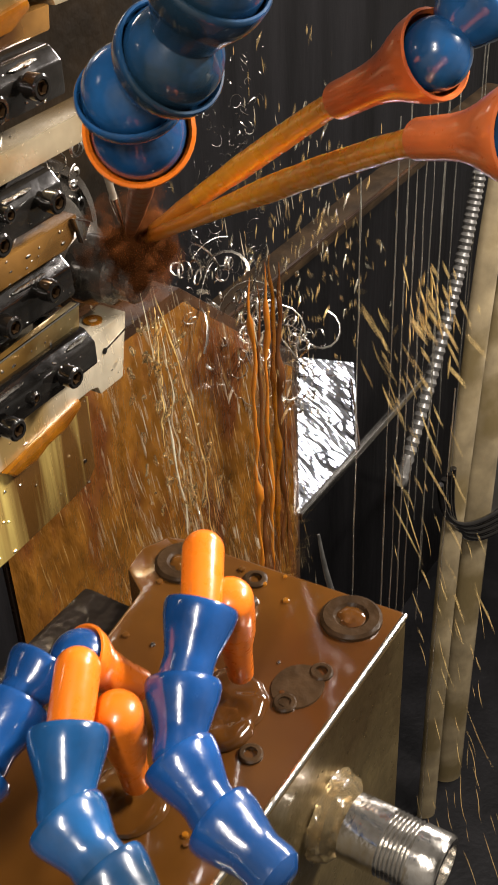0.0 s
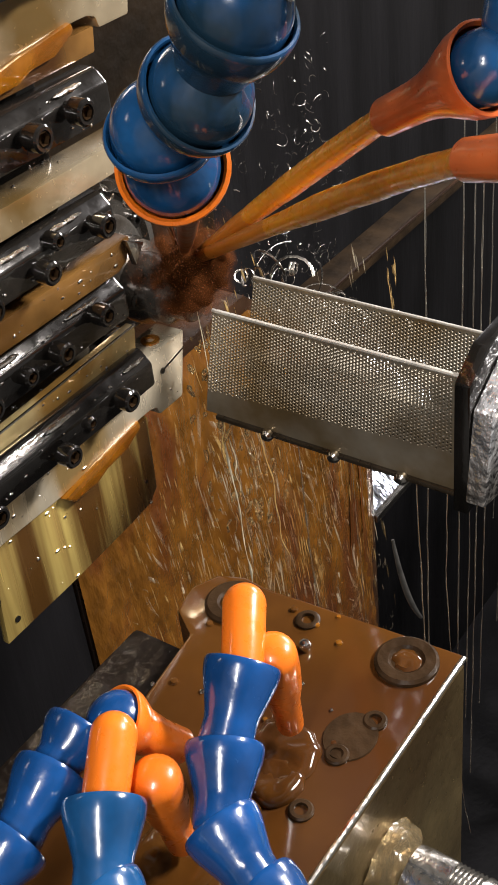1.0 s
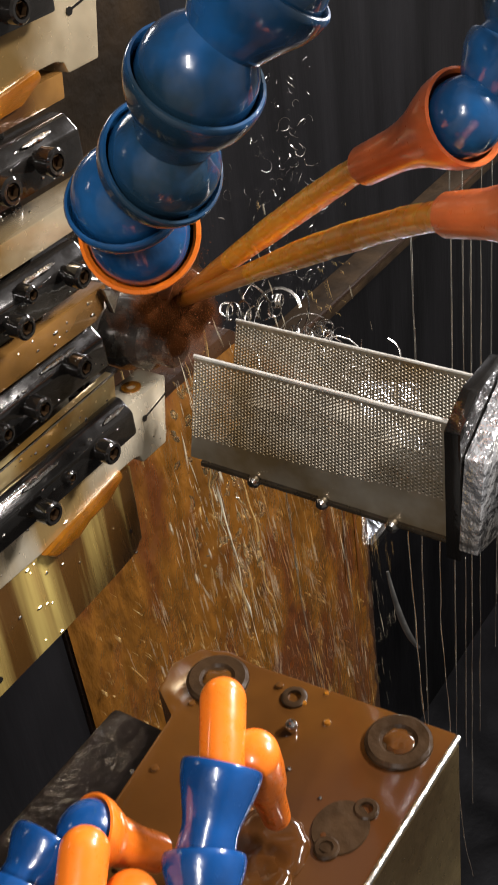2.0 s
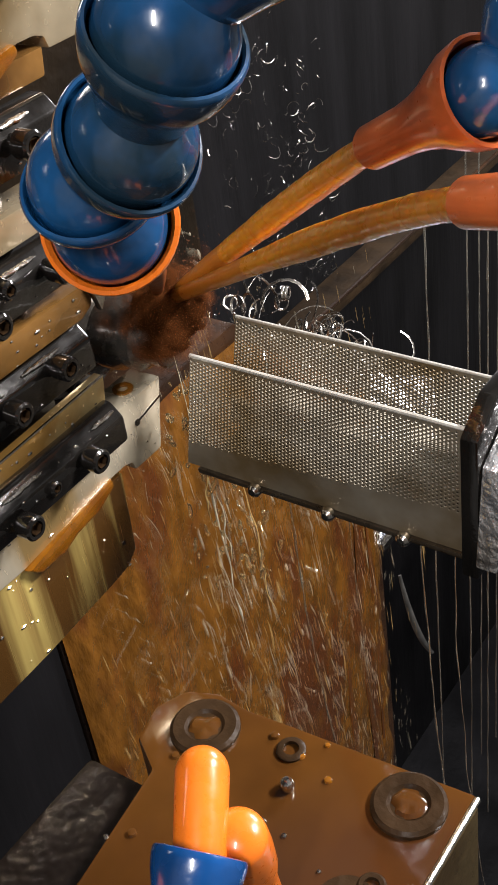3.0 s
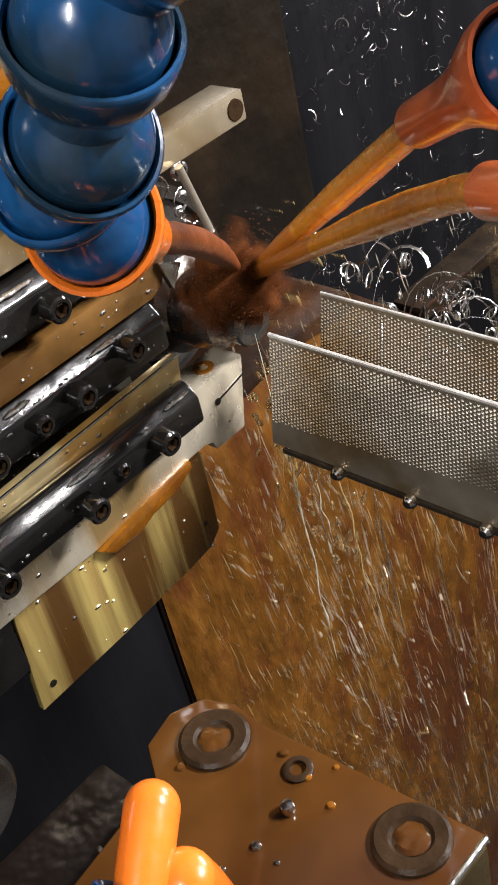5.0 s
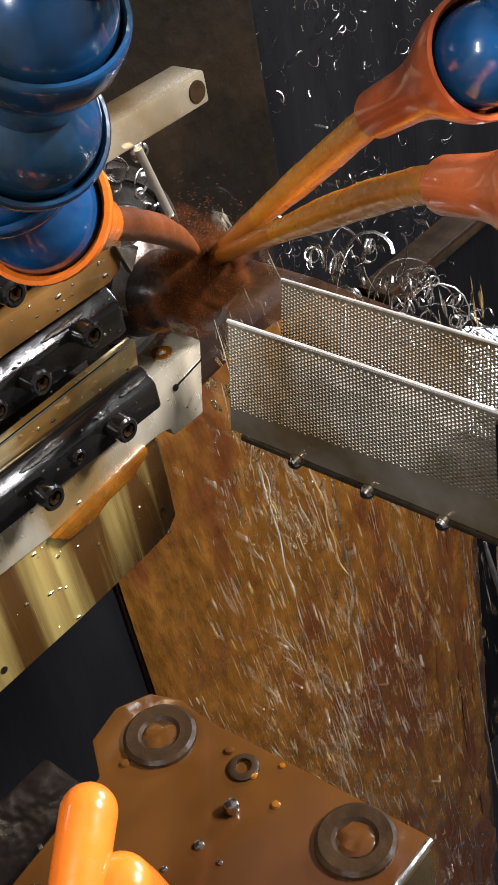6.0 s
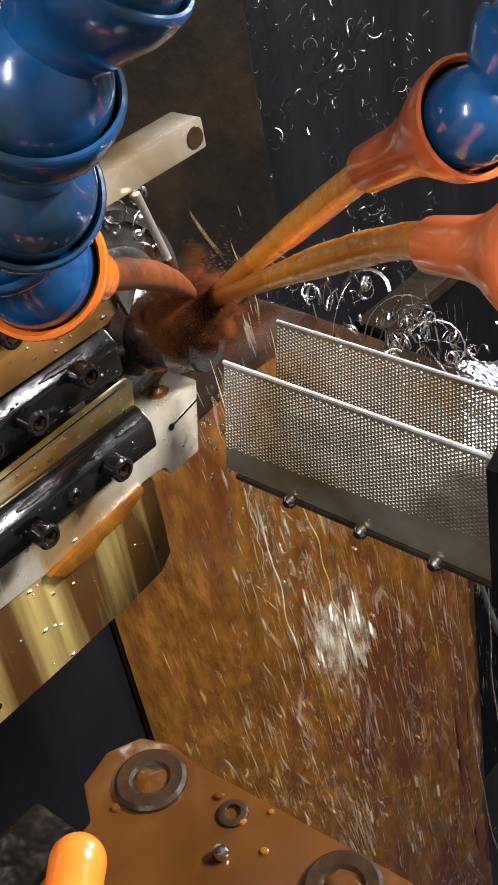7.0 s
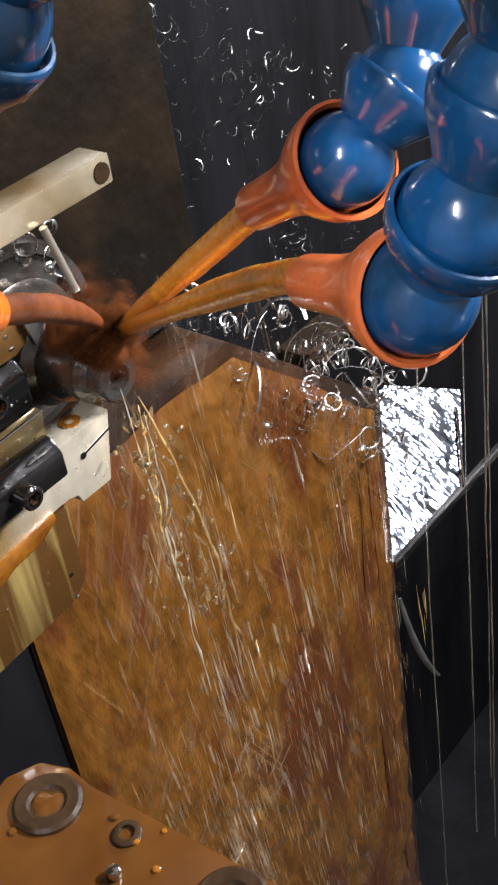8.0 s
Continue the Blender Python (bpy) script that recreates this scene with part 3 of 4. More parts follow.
def elbow_nozzle(ob, base, top, side, foot, R, m):
    """A round-ended nozzle on base, its outlet turned down to foot."""
    L = (Vector(top) - Vector(base)).length
    cap = [(R * math.cos(w), L - R + R * math.sin(w)) for w in (math.pi / 2 * k / 8 for k in range(9))]
    part("elbow", revolve([(R * 0.9, -0.003), (R * 0.97, 0.0)] + cap, 28, along(base, top)), m, ob, "orange elbow nozzle")
    s, f = Vector(side), Vector(foot)
    n = (f - s).length
    r = R * 1.12
    dome = [(r * math.sin(w), -r * 0.75 * math.cos(w)) for w in (math.pi / 2 * k / 8 for k in range(9))]
    part("outlet", revolve(dome + [(r, 0.18 * n), (r * 0.92, 0.40 * n), (r * 0.70, 0.62 * n), (r * 0.62, n), (r * 0.4, n), (0, n * 0.9)], 28, along(s, f)), m, ob, "orange outlet tube")


def hoses():
    A = hose([(0.0195, -0.1022, 0.0235), (0.0038, -0.0986, 0.0258), (-0.0099, -0.0929, 0.0309), (-0.0172, -0.0801, 0.0375), (-0.0215, -0.0655, 0.0465)], 0.0086, BLUE,
             "bright blue jointed coolant hose with an orange elbow nozzle", "small coolant hoses")
    elbow_nozzle(A, (-0.0215, -0.0655, 0.0465), (-0.0305, -0.0502, 0.0542), (-0.0185, -0.0585, 0.0450), (-0.024, -0.048, 0.008), 0.0050, ORANGE)
    B = hose([(0.010, -0.128, 0.028), (-0.0054, -0.1239, 0.0327), (-0.0179, -0.1201, 0.0363), (-0.0270, -0.1070, 0.0430)], 0.0086, BLUE_DIRTY,
             "oily blue jointed coolant hose with an orange elbow nozzle", "small coolant hoses")
    elbow_nozzle(B, (-0.0270, -0.1070, 0.0430), (-0.0344, -0.0919, 0.0515), (-0.0235, -0.0955, 0.0400), (-0.028, -0.088, 0.006), 0.0050, ORANGE)
    C = hose([(-0.040, -0.135, 0.036), (-0.0400, -0.1210, 0.0385), (-0.0425, -0.1060, 0.0420), (-0.0430, -0.0960, 0.0440)], 0.0080, BLUE,
             "blue jointed coolant hose ending in an orange ring nozzle", "small coolant hoses")
    flared_nozzle(C, (-0.0375, -0.0905, 0.0450), (-0.030, -0.080, 0.030), 0.0080, 0.003, ORANGE)
    part("ball_joint", revolve([(0.0070 * math.sin(w), -0.0070 * math.cos(w)) for w in (math.pi * k / 14 for k in range(15))], 32, along((-0.0371, -0.0899, 0.0441), (-0.030, -0.080, 0.030))), BLUE, C)
    D = bell_hose([(-0.0858, 0.0100, 0.1205), (-0.0818, 0.0032, 0.1338), (-0.0655, -0.0008, 0.1458), (-0.0510, -0.0040, 0.1665), (-0.0374, 0.0036, 0.1840), (-0.022, 0.0104, 0.2010)], 0.0142, BLUE_DIRTY,
                  "thick oily blue jointed coolant hose hanging over the tools", "large coolant hoses")
    flared_nozzle(D, (-0.0855, 0.0096, 0.1210), (-0.1010, 0.0340, 0.1015), 0.0146, 0.0045, ORANGE)
    E_ = bell_hose([(-0.0442, 0.1000, 0.1198), (-0.0368, 0.1120, 0.1330), (-0.0376, 0.1223, 0.1520), (-0.0399, 0.1324, 0.1720)], 0.0128, BLUE_DIRTY,
                   "thick oily blue jointed coolant hose with a flared orange nozzle", "large coolant hoses")
    flared_nozzle(E_, (-0.0440, 0.1000, 0.1200), (-0.0828, 0.1110, 0.0960), 0.0138, 0.0046, RUST_ORANGE)
    F = bell_hose([(0.0010, 0.0566, 0.1192), (0.0118, 0.0550, 0.1370), (0.0182, 0.0597, 0.1575), (0.022, 0.0624, 0.1775)], 0.0134, BLUE_DIRTY,
                  "thick oily blue jointed coolant hose with wide orange nozzle", "large coolant hoses")
    flared_nozzle(F, (0.0013, 0.0564, 0.1191), (-0.0354, 0.0704, 0.1060), 0.0136, 0.0044, RUST_ORANGE)


hoses()

# ---- oil ----
JETS = [
    # start, bend, end, radius; fallen bend and end
    ((-0.0800, 0.1110, 0.0980), (-0.128, 0.1535, 0.062), (-0.209, 0.162, -0.004), 0.0043, (-0.0850, 0.1125, 0.0900), (-0.1020, 0.1090, 0.0150)),
    ((-0.0330, 0.0704, 0.1062), (-0.084, 0.1300, 0.072), (-0.208, 0.160, -0.004), 0.0043, (-0.0370, 0.0710, 0.0990), (-0.0610, 0.0815, 0.0350)),
    ((-0.0990, 0.0310, 0.1030), (-0.156, 0.0980, 0.058), (-0.212, 0.157, 0.000), 0.0038, (-0.1030, 0.0340, 0.0960), (-0.1355, 0.0633, 0.0052)),
]
JET_PIECES = []


def jets():
    n = 24
    for a, b, c, r, fb, fc in JETS:
        ob = thing("oil_jet", "amber jet of cutting oil from a coolant nozzle", "oil jet", group="oil jets")
        pts, low = curve(a, b, c, n), curve(a, fb, fc, n)
        for k in range(0, n, 3):
            seg = pts[k:k + 5]
            rs = [r * (1 + 0.10 * noise.noise(Vector((q * 60)))) * (1 + 0.30 * (k + i) / n) for i, q in enumerate(seg)]
            rs[0], rs[-1] = rs[0] * 0.95, rs[-1] * 0.95
            rs = [q * (1 - 0.5 * max(0, k + i - 14) / 10) for i, q in enumerate(rs)]
            # the rearmost jet gets its shade from the darker oil colour
            p = part("slug", sweep([q - seg[0] for q in seg], rs, 16), ((OIL_SHADED, OIL_SHADED, OIL_SHADED) if a[1] < 0.05 else (OIL, OIL, OIL_TURBID))[0 if k < 12 else 1 if k < 18 else 2], ob, at=Matrix.Translation(seg[0]))
            d0, d1 = (seg[-1] - seg[0]).normalized(), (low[min(k + 7, n)] - low[max(0, min(k, n - 4))]).normalized()
            JET_PIECES.append((p, Matrix.Translation(seg[0]), Matrix.Translation(low[k]) @ d0.rotation_difference(d1).to_matrix().to_4x4()))


jets()


def splash():
    rng = random.Random(4)
    ob = thing("oil_burst", "dark brown burst of oil where the jets meet", "oil burst", at=Matrix.Translation((-0.210, 0.159, -0.004)), kind="stuff")
    verts, faces = [], []
    for k in range(1300):
        c = Vector((rng.gauss(0.0, 0.0095), rng.gauss(0.001, 0.0100), rng.gauss(-0.005, 0.0115)))
        r, n0 = rng.uniform(0.00008, 0.00026), len(verts)
        verts += [c + Vector(d) * r for d in ((0, 0, 1.8), (0, 0, -1.8), (1, 0, 0), (0, 1, 0), (-1, 0, 0), (0, -1, 0))]
        faces += [(n0 + e, n0 + 2 + i, n0 + 2 + (i + 1) % 4) for e in (0, 1) for i in range(4)]
    me = bpy.data.meshes.new("drops")
    me.from_pydata(verts, [], faces)
    me.materials.append(MIST_DROPS)
    drops = new("drops", me)
    drops.parent = ob
    core = bmesh.new()
    for k in range(230):
        c = Vector((rng.gauss(-0.001, 0.0074), rng.gauss(0.001, 0.0080), rng.gauss(-0.006, 0.0092)))
        m = Matrix.Translation(c) @ Matrix.Diagonal((1, rng.uniform(0.8, 1.2), rng.uniform(0.8, 1.4), 1))
        bmesh.ops.create_icosphere(core, subdivisions=2, radius=rng.uniform(0.0020, 0.0052), matrix=m)
    mist = part("mist", lumpy(core, 0.0024, 160), MIST, ob)
    return ob, mist, drops


BURST, MIST_CORE, MIST_FINE = splash()


def drop(bm, p, length, width, lean, bend=0.0):
    """A slim falling streak of oil."""
    n = 4
    pts = []
    for i in range(n + 1):
        s = i / n
        pts.append(Vector(p) + Vector((lean[0] * s, lean[1] * s + bend * math.sin(math.pi * s), -length * s)))
    sweep(pts, [width * 0.25, width, width * 1.1, width * 0.8, width * 0.2], 5, bm)


SPRAYS = []


def sprays():
    rng = random.Random(11)
    for g in range(12):
        bm = bmesh.new()
        near = g % 2 == 0
        for c in range(48 if near else 56):
            # streaks fly in loose bundles that share a lean
            if near:
                cy, cx = 0.162 + abs(rng.gauss(0, 0.060)), rng.uniform(-0.300, -0.205)
            else:
                cy = 0.160 + 0.33 * rng.random()
                cx = rng.uniform(-0.327, -0.290 if cy < 0.42 else -0.316)
            cz, lean, spread = -rng.uniform(0.0, 0.42), rng.gauss(0.20, 0.14), rng.uniform(0.004, 0.030)
            for k in range(rng.choice((1, 2, 3, 5, 9, 13))):
                kind = rng.random()
                L = rng.uniform(0.012, 0.030) if kind < 0.14 else rng.uniform(0.001, 0.007)
                w = rng.uniform(0.00014, 0.00038) if kind < 0.93 else rng.uniform(0.0005, 0.0011)
                y, z = rng.gauss(cy, spread * 0.5), rng.gauss(cz, spread * 1.6)
                if y < 0.154:
                    continue
                drop(bm, (min(-0.2, cx + rng.uniform(-0.003, 0.003)), y, z), L, w, (rng.uniform(-0.06, 0.06) * L, (lean + rng.gauss(0, 0.05)) * L), rng.uniform(-0.06, 0.06) * L)
        t = tagged(part("oil_spray", bm, FOAM if g in (0, 1, 3, 4, 7, 8, 10) else FOAM_AMBER), "glinting falling streaks and drops of cutting oil", "oil spray", group="falling oil", kind="stuff")
        SPRAYS.append((t, 0.31 * g / 12, near))


sprays()


def flung_oil():
    """Oil thrown past the casting, in long streaks along a falling arc."""
    rng = random.Random(41)
    bm = bmesh.new()
    for k in range(110):
        q = rng.random()
        c = Vector((-0.145, 0.26, -0.085)) * (1 - q) ** 2 + Vector((-0.105, 0.26, -0.10)) * 2 * q * (1 - q) + Vector((-0.060, 0.26, -0.47)) * q * q
        c += Vector((rng.gauss(0, 0.009 + 0.006 * q), rng.uniform(-0.02, 0.02), rng.gauss(0, 0.012)))
        L = rng.uniform(0.004, 0.016) * (0.7 + q) * (2.2 if rng.random() < 0.2 else 1)
        drop(bm, c, L, rng.uniform(0.00008, 0.00026), (L * (0.75 - 0.55 * q + rng.gauss(0, 0.1)), 0), rng.uniform(-0.1, 0.1) * L)
    for k in range(60):
        c = Vector((rng.gauss(-0.108, 0.010), 0.26, rng.gauss(-0.063, 0.012)))
        L = rng.uniform(0.002, 0.014)
        drop(bm, c, L, rng.uniform(0.0002, 0.0005), (L * rng.gauss(0.4, 0.5), 0), 0)
    return tagged(part("flung_oil", bm, FOAM_AMBER), "amber oil flung aside in glinting streaks", "oil spray", kind="stuff")


FLUNG = flung_oil()


def oil_veil():
    """A burst of oil thrown up behind the jets, with a heavy orange run falling out of it."""
    rng = random.Random(43)
    ob = thing("oil_veil", "ragged burst of amber oil falling past the casting", "oil spray", kind="stuff")
    for m, n in ((FOAM, 90), (FOAM_AMBER, 130), (OIL_CLEAR, 150)):
        bm = bmesh.new()
        for k in range(n):
            c = Vector((rng.uniform(-0.31, -0.24), rng.gauss(0.415, 0.050), rng.gauss(-0.14, 0.060)))
            L = rng.uniform(0.001, 0.009)
            drop(bm, c, L, rng.uniform(0.0001, 0.0005) * (2.2 if m == OIL_CLEAR else 0.8), (0, L * rng.gauss(0.1, 0.7)), rng.uniform(-0.4, 0.4) * L)
        part("drops", bm, m, ob)
    for k in range(5):
        y, w, ph = 0.366 + 0.009 * k, rng.uniform(0.0016, 0.0042), 4.1 * k
        z = -0.13 - 0.02 * rng.random()
        pts = [(-0.285 + 0.003 * noise.noise(Vector((ph, i * 0.3, 1))), y + 0.006 * noise.noise(Vector((ph, i * 0.22, 2))), z - 0.0085 * i) for i in range(34)]
        rs = [w * (0.25 + 1.3 * abs(noise.noise(Vector((ph, i * 0.35, 7))))) * min(1.0, 0.2 + i / 6, 0.2 + (33 - i) / 6) for i in range(34)]
        part("heavy_run", sweep(pts, rs, 10), (OIL_TURBID, RED_OIL, OIL_TURBID, AMBER, RED_OIL)[k], ob, "orange run of oil")
    return ob


VEIL = oil_veil()


def oil_film():
    """A rippled sheet of oil running down the casting."""
    ny, nz_ = 190, 460
    y0, y1, z1 = 0.1515, 0.5085, -1.22
    verts, faces = [], []
    for j in range(nz_ + 1):
        for i in range(ny + 1):
            y = y0 + (y1 - y0) * i / ny
            top = -0.158 - max(0.0, y - 0.352) * 0.885 - 0.014 * max(0.0, 0.35 + noise.noise(Vector((y * 12, 1, 7)))) * min(1.0, max(0.0, y - 0.19) / 0.05)
            z = top + (z1 - top) * j / nz_
            y -= 0.020 * (i / ny) ** 6 * max(0.0, 0.4 + noise.noise(Vector((z * 14, 2, 5))) + 0.2 * noise.noise(Vector((z * 50, 2, 5))))
            q = Vector((y * 26, z * 5.0, 0.3))
            h = 0.0042 * noise.noise(q) + 0.0013 * noise.noise(Vector((y * 75 + 2.0 * noise.noise(Vector((y * 18, z * 18, 5))), z * 16, 4.0)))
            h += 0.0006 * noise.noise(Vector((y * 190, z * 80, 9.0))) + 0.00018 * noise.noise(Vector((y * 420, z * 190, 2.0)))
            edge = min(1.0, 0.15 + min(i, ny - i) / 8, 0.15 + j / 8)
            verts.append((-0.3315 + edge * (0.0035 + h), y, z))
    w = ny + 1
    for j in range(nz_):
        for i in range(ny):
            a = j * w + i
            faces.append((a, a + 1, a + w + 1, a + w))
    me = bpy.data.meshes.new("oil_film")
    me.from_pydata(verts, [], faces)
    me.materials.append(CASTING)
    for p in me.polygons:
        p.use_smooth = True
    tagged(new("oil_film", me), "rippled sheet of amber oil running down the casting", "oil film", kind="stuff")


oil_film()


STRANDS = []


def strands():
    """Clear ropes of oil that fall from the tool's tip, and the lumps they tear into."""
    rng = random.Random(61)
    for k in range(8):
        lean, swing = rng.uniform(-0.06, 0.34), rng.uniform(-0.10, 0.05)
        L, w, ph = rng.uniform(0.07, 0.20), rng.uniform(0.0002, 0.0006), 5.3 * k
        pts, rs = [], []
        for i in range(37):
            q = i / 36
            pts.append(Vector((swing * L * q * q + 0.004 * q * noise.noise(Vector((ph, i * 0.22, 1))), lean * L * q * (1 - 0.35 * q) + 0.005 * q * noise.noise(Vector((ph, i * 0.25, 4))), -L * q)))
            rs.append(w * (0.10 + 2.2 * abs(noise.noise(Vector((ph, i * 0.45, 8)))) + 0.5 * math.sin(math.pi * q)) * min(1.0, 0.3 + (36 - i) / 8))
        at = (-0.206 + rng.uniform(-0.006, 0.004), 0.156 + rng.uniform(-0.001, 0.008), -0.030 - rng.uniform(0, 0.02))
        ob = tagged(part("oil_strand", sweep(pts, rs, 9), (THREAD, FOAM, OIL_CLEAR, FOAM_AMBER)[k % 4], at=Matrix.Translation(at)), "clear twisting strand of oil falling off the tool tip", "oil strand", group="oil strands")
        STRANDS.append((ob, at, ph))
    bm = bmesh.new()
    for k in range(150):
        q = rng.random()
        c = Vector((rng.gauss(-0.004, 0.007), rng.gauss(0.004 + 0.02 * q, 0.006 + 0.010 * q), -0.012 - 0.13 * q))
        m = Matrix.Translation(c) @ Euler((rng.uniform(-0.5, 0.5), rng.uniform(-0.5, 0.5), 0)).to_matrix().to_4x4() @ Matrix.Diagonal((rng.uniform(0.3, 1), rng.uniform(0.3, 1), rng.uniform(1, 3.5), 1))
        bmesh.ops.create_icosphere(bm, subdivisions=2, radius=rng.uniform(0.0004, 0.0018), matrix=m)
    at = (-0.206, 0.158, -0.035)
    ob = tagged(part("oil_lumps", lumpy(bm, 0.0010, 500), OIL_CLEAR, at=Matrix.Translation(at)), "clear lumps of oil torn off below the tool tip", "oil spray", kind="stuff")
    STRANDS.append((ob, at, 2.0))


strands()


def flying_splash():
    """A bright clot of oil and chips thrown off when the jets break down."""
    rng = random.Random(77)
    ob = thing("oil_splash", "bright foaming clot of oil flung off the casting", "oil splash", kind="stuff")
    for m, spread, n in ((FOAM, 0.011, 120), (THREAD, 0.016, 60)):
        bm = bmesh.new()
        for k in range(n):
            c = Vector((rng.gauss(0, 0.008), rng.gauss(0, spread), rng.gauss(0, spread * 1.2)))
            curl(bm, c, rng.uniform(0.002, 0.009), rng.uniform(0.1, 0.7), rng.uniform(0.001, 0.008), rng.uniform(0.0003, 0.0009), (1, rng.uniform(-1, 1), rng.uniform(-1, 1)), rng.uniform(0, 6))
        part("strands", bm, m, ob)
    return ob


def edge_streams():
    rng = random.Random(31)
    for k, y in enumerate((0.484, 0.466, 0.436)):
        ph, wide = 3.7 * k, rng.uniform(0.007, 0.011)
        top = -0.165 - max(0.0, y - 0.352) * 0.885 - rng.uniform(0.0, 0.06)
        pts = [(-0.3290 + 0.001 * noise.noise(Vector((ph, i * 0.2, 1))), y + 0.006 * noise.noise(Vector((ph, i * 0.10, 2))) + 0.0012 * noise.noise(Vector((ph, i * 0.5, 5))), top - 1.0 * i / 60) for i in range(61)]
        rs = [(0.3 * wide + wide * abs(noise.noise(Vector((ph, i * 0.11, 7)))) + 0.2 * wide * noise.noise(Vector((ph, i * 0.6, 3)))) * min(1.0, 0.1 + i / 12) for i in range(61)]
        bm = sweep([(q[1], q[0], q[2]) for q in pts], rs, 10)
        for v in bm.verts:
            v.co = Vector((-0.3290 + (v.co.y + 0.3290) * 0.16, v.co.x, v.co.z))
        tagged(part("oil_stream", bm, RED_OIL), "red-brown stream of oil running down the casting", "oil stream", group="oil streams")


edge_streams()


def drips():
    rng = random.Random(8)
    spots = [(-0.2, 0.36, -0.05), (-0.2, 0.44, -0.075), (-0.22, 0.47, -0.04), (-0.22, 0.50, -0.05), (-0.2, 0.41, -0.03), (-0.24, 0.58, -0.02), (-0.26, 0.63, 0.0), (-0.3, 0.70, 0.0),
             (-0.3, 0.75, -0.02), (-0.3, 0.80, 0.0), (-0.32, 0.86, 0.0), (-0.2, 0.535, -0.30)]
    for x, y, z in spots:
        pts = [(x + 0.001 * noise.noise(Vector((y * 50, i * 0.6, 1))), y + 0.0015 * noise.noise(Vector((y * 50, i * 0.5, 2))), z - 0.6 * i / 20) for i in range(21)]
        tagged(part("oil_drip", sweep(pts, [0.0003 + 0.0004 * rng.random() for _ in pts], 6), THREAD), "thin clear thread of falling oil", "oil thread", group="falling threads of oil")


drips()


# ---- swarf ----
def curl(bm, c, r, turns, pitch, wire, axis, start=0.0, flat=0.35):
    q = Vector(axis).to_track_quat("Z", "Y")
    n = max(8, int(14 * turns))
    pts = [Vector(c) + q @ Vector((r * math.cos(start + 2 * math.pi * turns * i / n), r * math.sin(start + 2 * math.pi * turns * i / n), pitch * turns * i / n)) for i in range(n + 1)]
    return sweep(pts, wire, 5, bm, flat)


def swarf():
    rng = random.Random(21)
    for k in range(120):
        y = min(0.53, rng.gauss(0.435, 0.060))
        z = -0.168 - max(0.0, (y - 0.352)) * 0.88 + rng.uniform(-0.05, 0.055)
        x = -0.325 + rng.uniform(-0.03, 0.012)
        big = rng.random() < 0.28
        bm = curl(bmesh.new(), (x, y, z), rng.uniform(0.010, 0.028) if big else rng.uniform(0.002, 0.008), rng.uniform(0.25, 0.9) if big else rng.uniform(0.3, 2.2),
                  rng.uniform(0.001, 0.010), rng.uniform(0.0004, 0.0012), (rng.uniform(0.3, 1), rng.uniform(-1, 1), rng.uniform(-1, 1)), rng.uniform(0, 6))
        tagged(part("swarf_curl", bm, CHIP), "curled bright steel chip caught on the casting's shoulder", "metal chip", group="curled chips")
    # a few bright curls added as the white glint beside the spindle nose
    for k in range(6):
        c = (-0.263 + rng.uniform(0, 0.004), 0.173 + rng.gauss(0, 0.006), 0.008 + rng.gauss(0, 0.006))
        bm = curl(bmesh.new(), c, rng.uniform(0.002, 0.005), rng.uniform(0.6, 2.0), rng.uniform(0.001, 0.003), rng.uniform(0.0006, 0.0012), (1, rng.uniform(-0.6, 0.6), rng.uniform(-0.6, 0.6)), rng.uniform(0, 6))
        tagged(part("swarf_curl", bm, CHIP), "curled bright steel chip standing in for a glint by the spindle nose", "metal chip", group="chips on the spindle")
    bm = bmesh.new()
    for k in range(70):
        cy, cz = rng.uniform(0.375, 0.75), rng.uniform(-0.36, 0.20)
        for _ in range(rng.choice((2, 4, 8, 16, 24))):
            curl(bm, (-0.512, rng.gauss(cy, 0.018), rng.gauss(cz, 0.024)), rng.uniform(0.0015, 0.008), rng.uniform(0.08, 0.6), rng.uniform(0.001, 0.010), rng.uniform(0.0002, 0.0007),
                 (1, rng.uniform(-1, 1), rng.uniform(-1, 1)), rng.uniform(0, 6))
    tagged(part("fine_swarf", bm, CHIP), "fine steel chips stuck all over the wet black recess", "metal chips", kind="stuff")


swarf()

SPLASH = flying_splash()


def loose_strip():
    c = curve((-0.250, 0.397, -0.374), (-0.250, 0.414, -0.455), (-0.250, 0.442, -0.499), 18)
    tagged(part("long_chip", sweep(c, [0.0012 + 0.0014 * math.sin(math.pi * i / 20) for i in range(19)], 8, flat=0.4), CONDUIT), "long pale curved chip hanging beside the casting", "metal chip")


loose_strip()


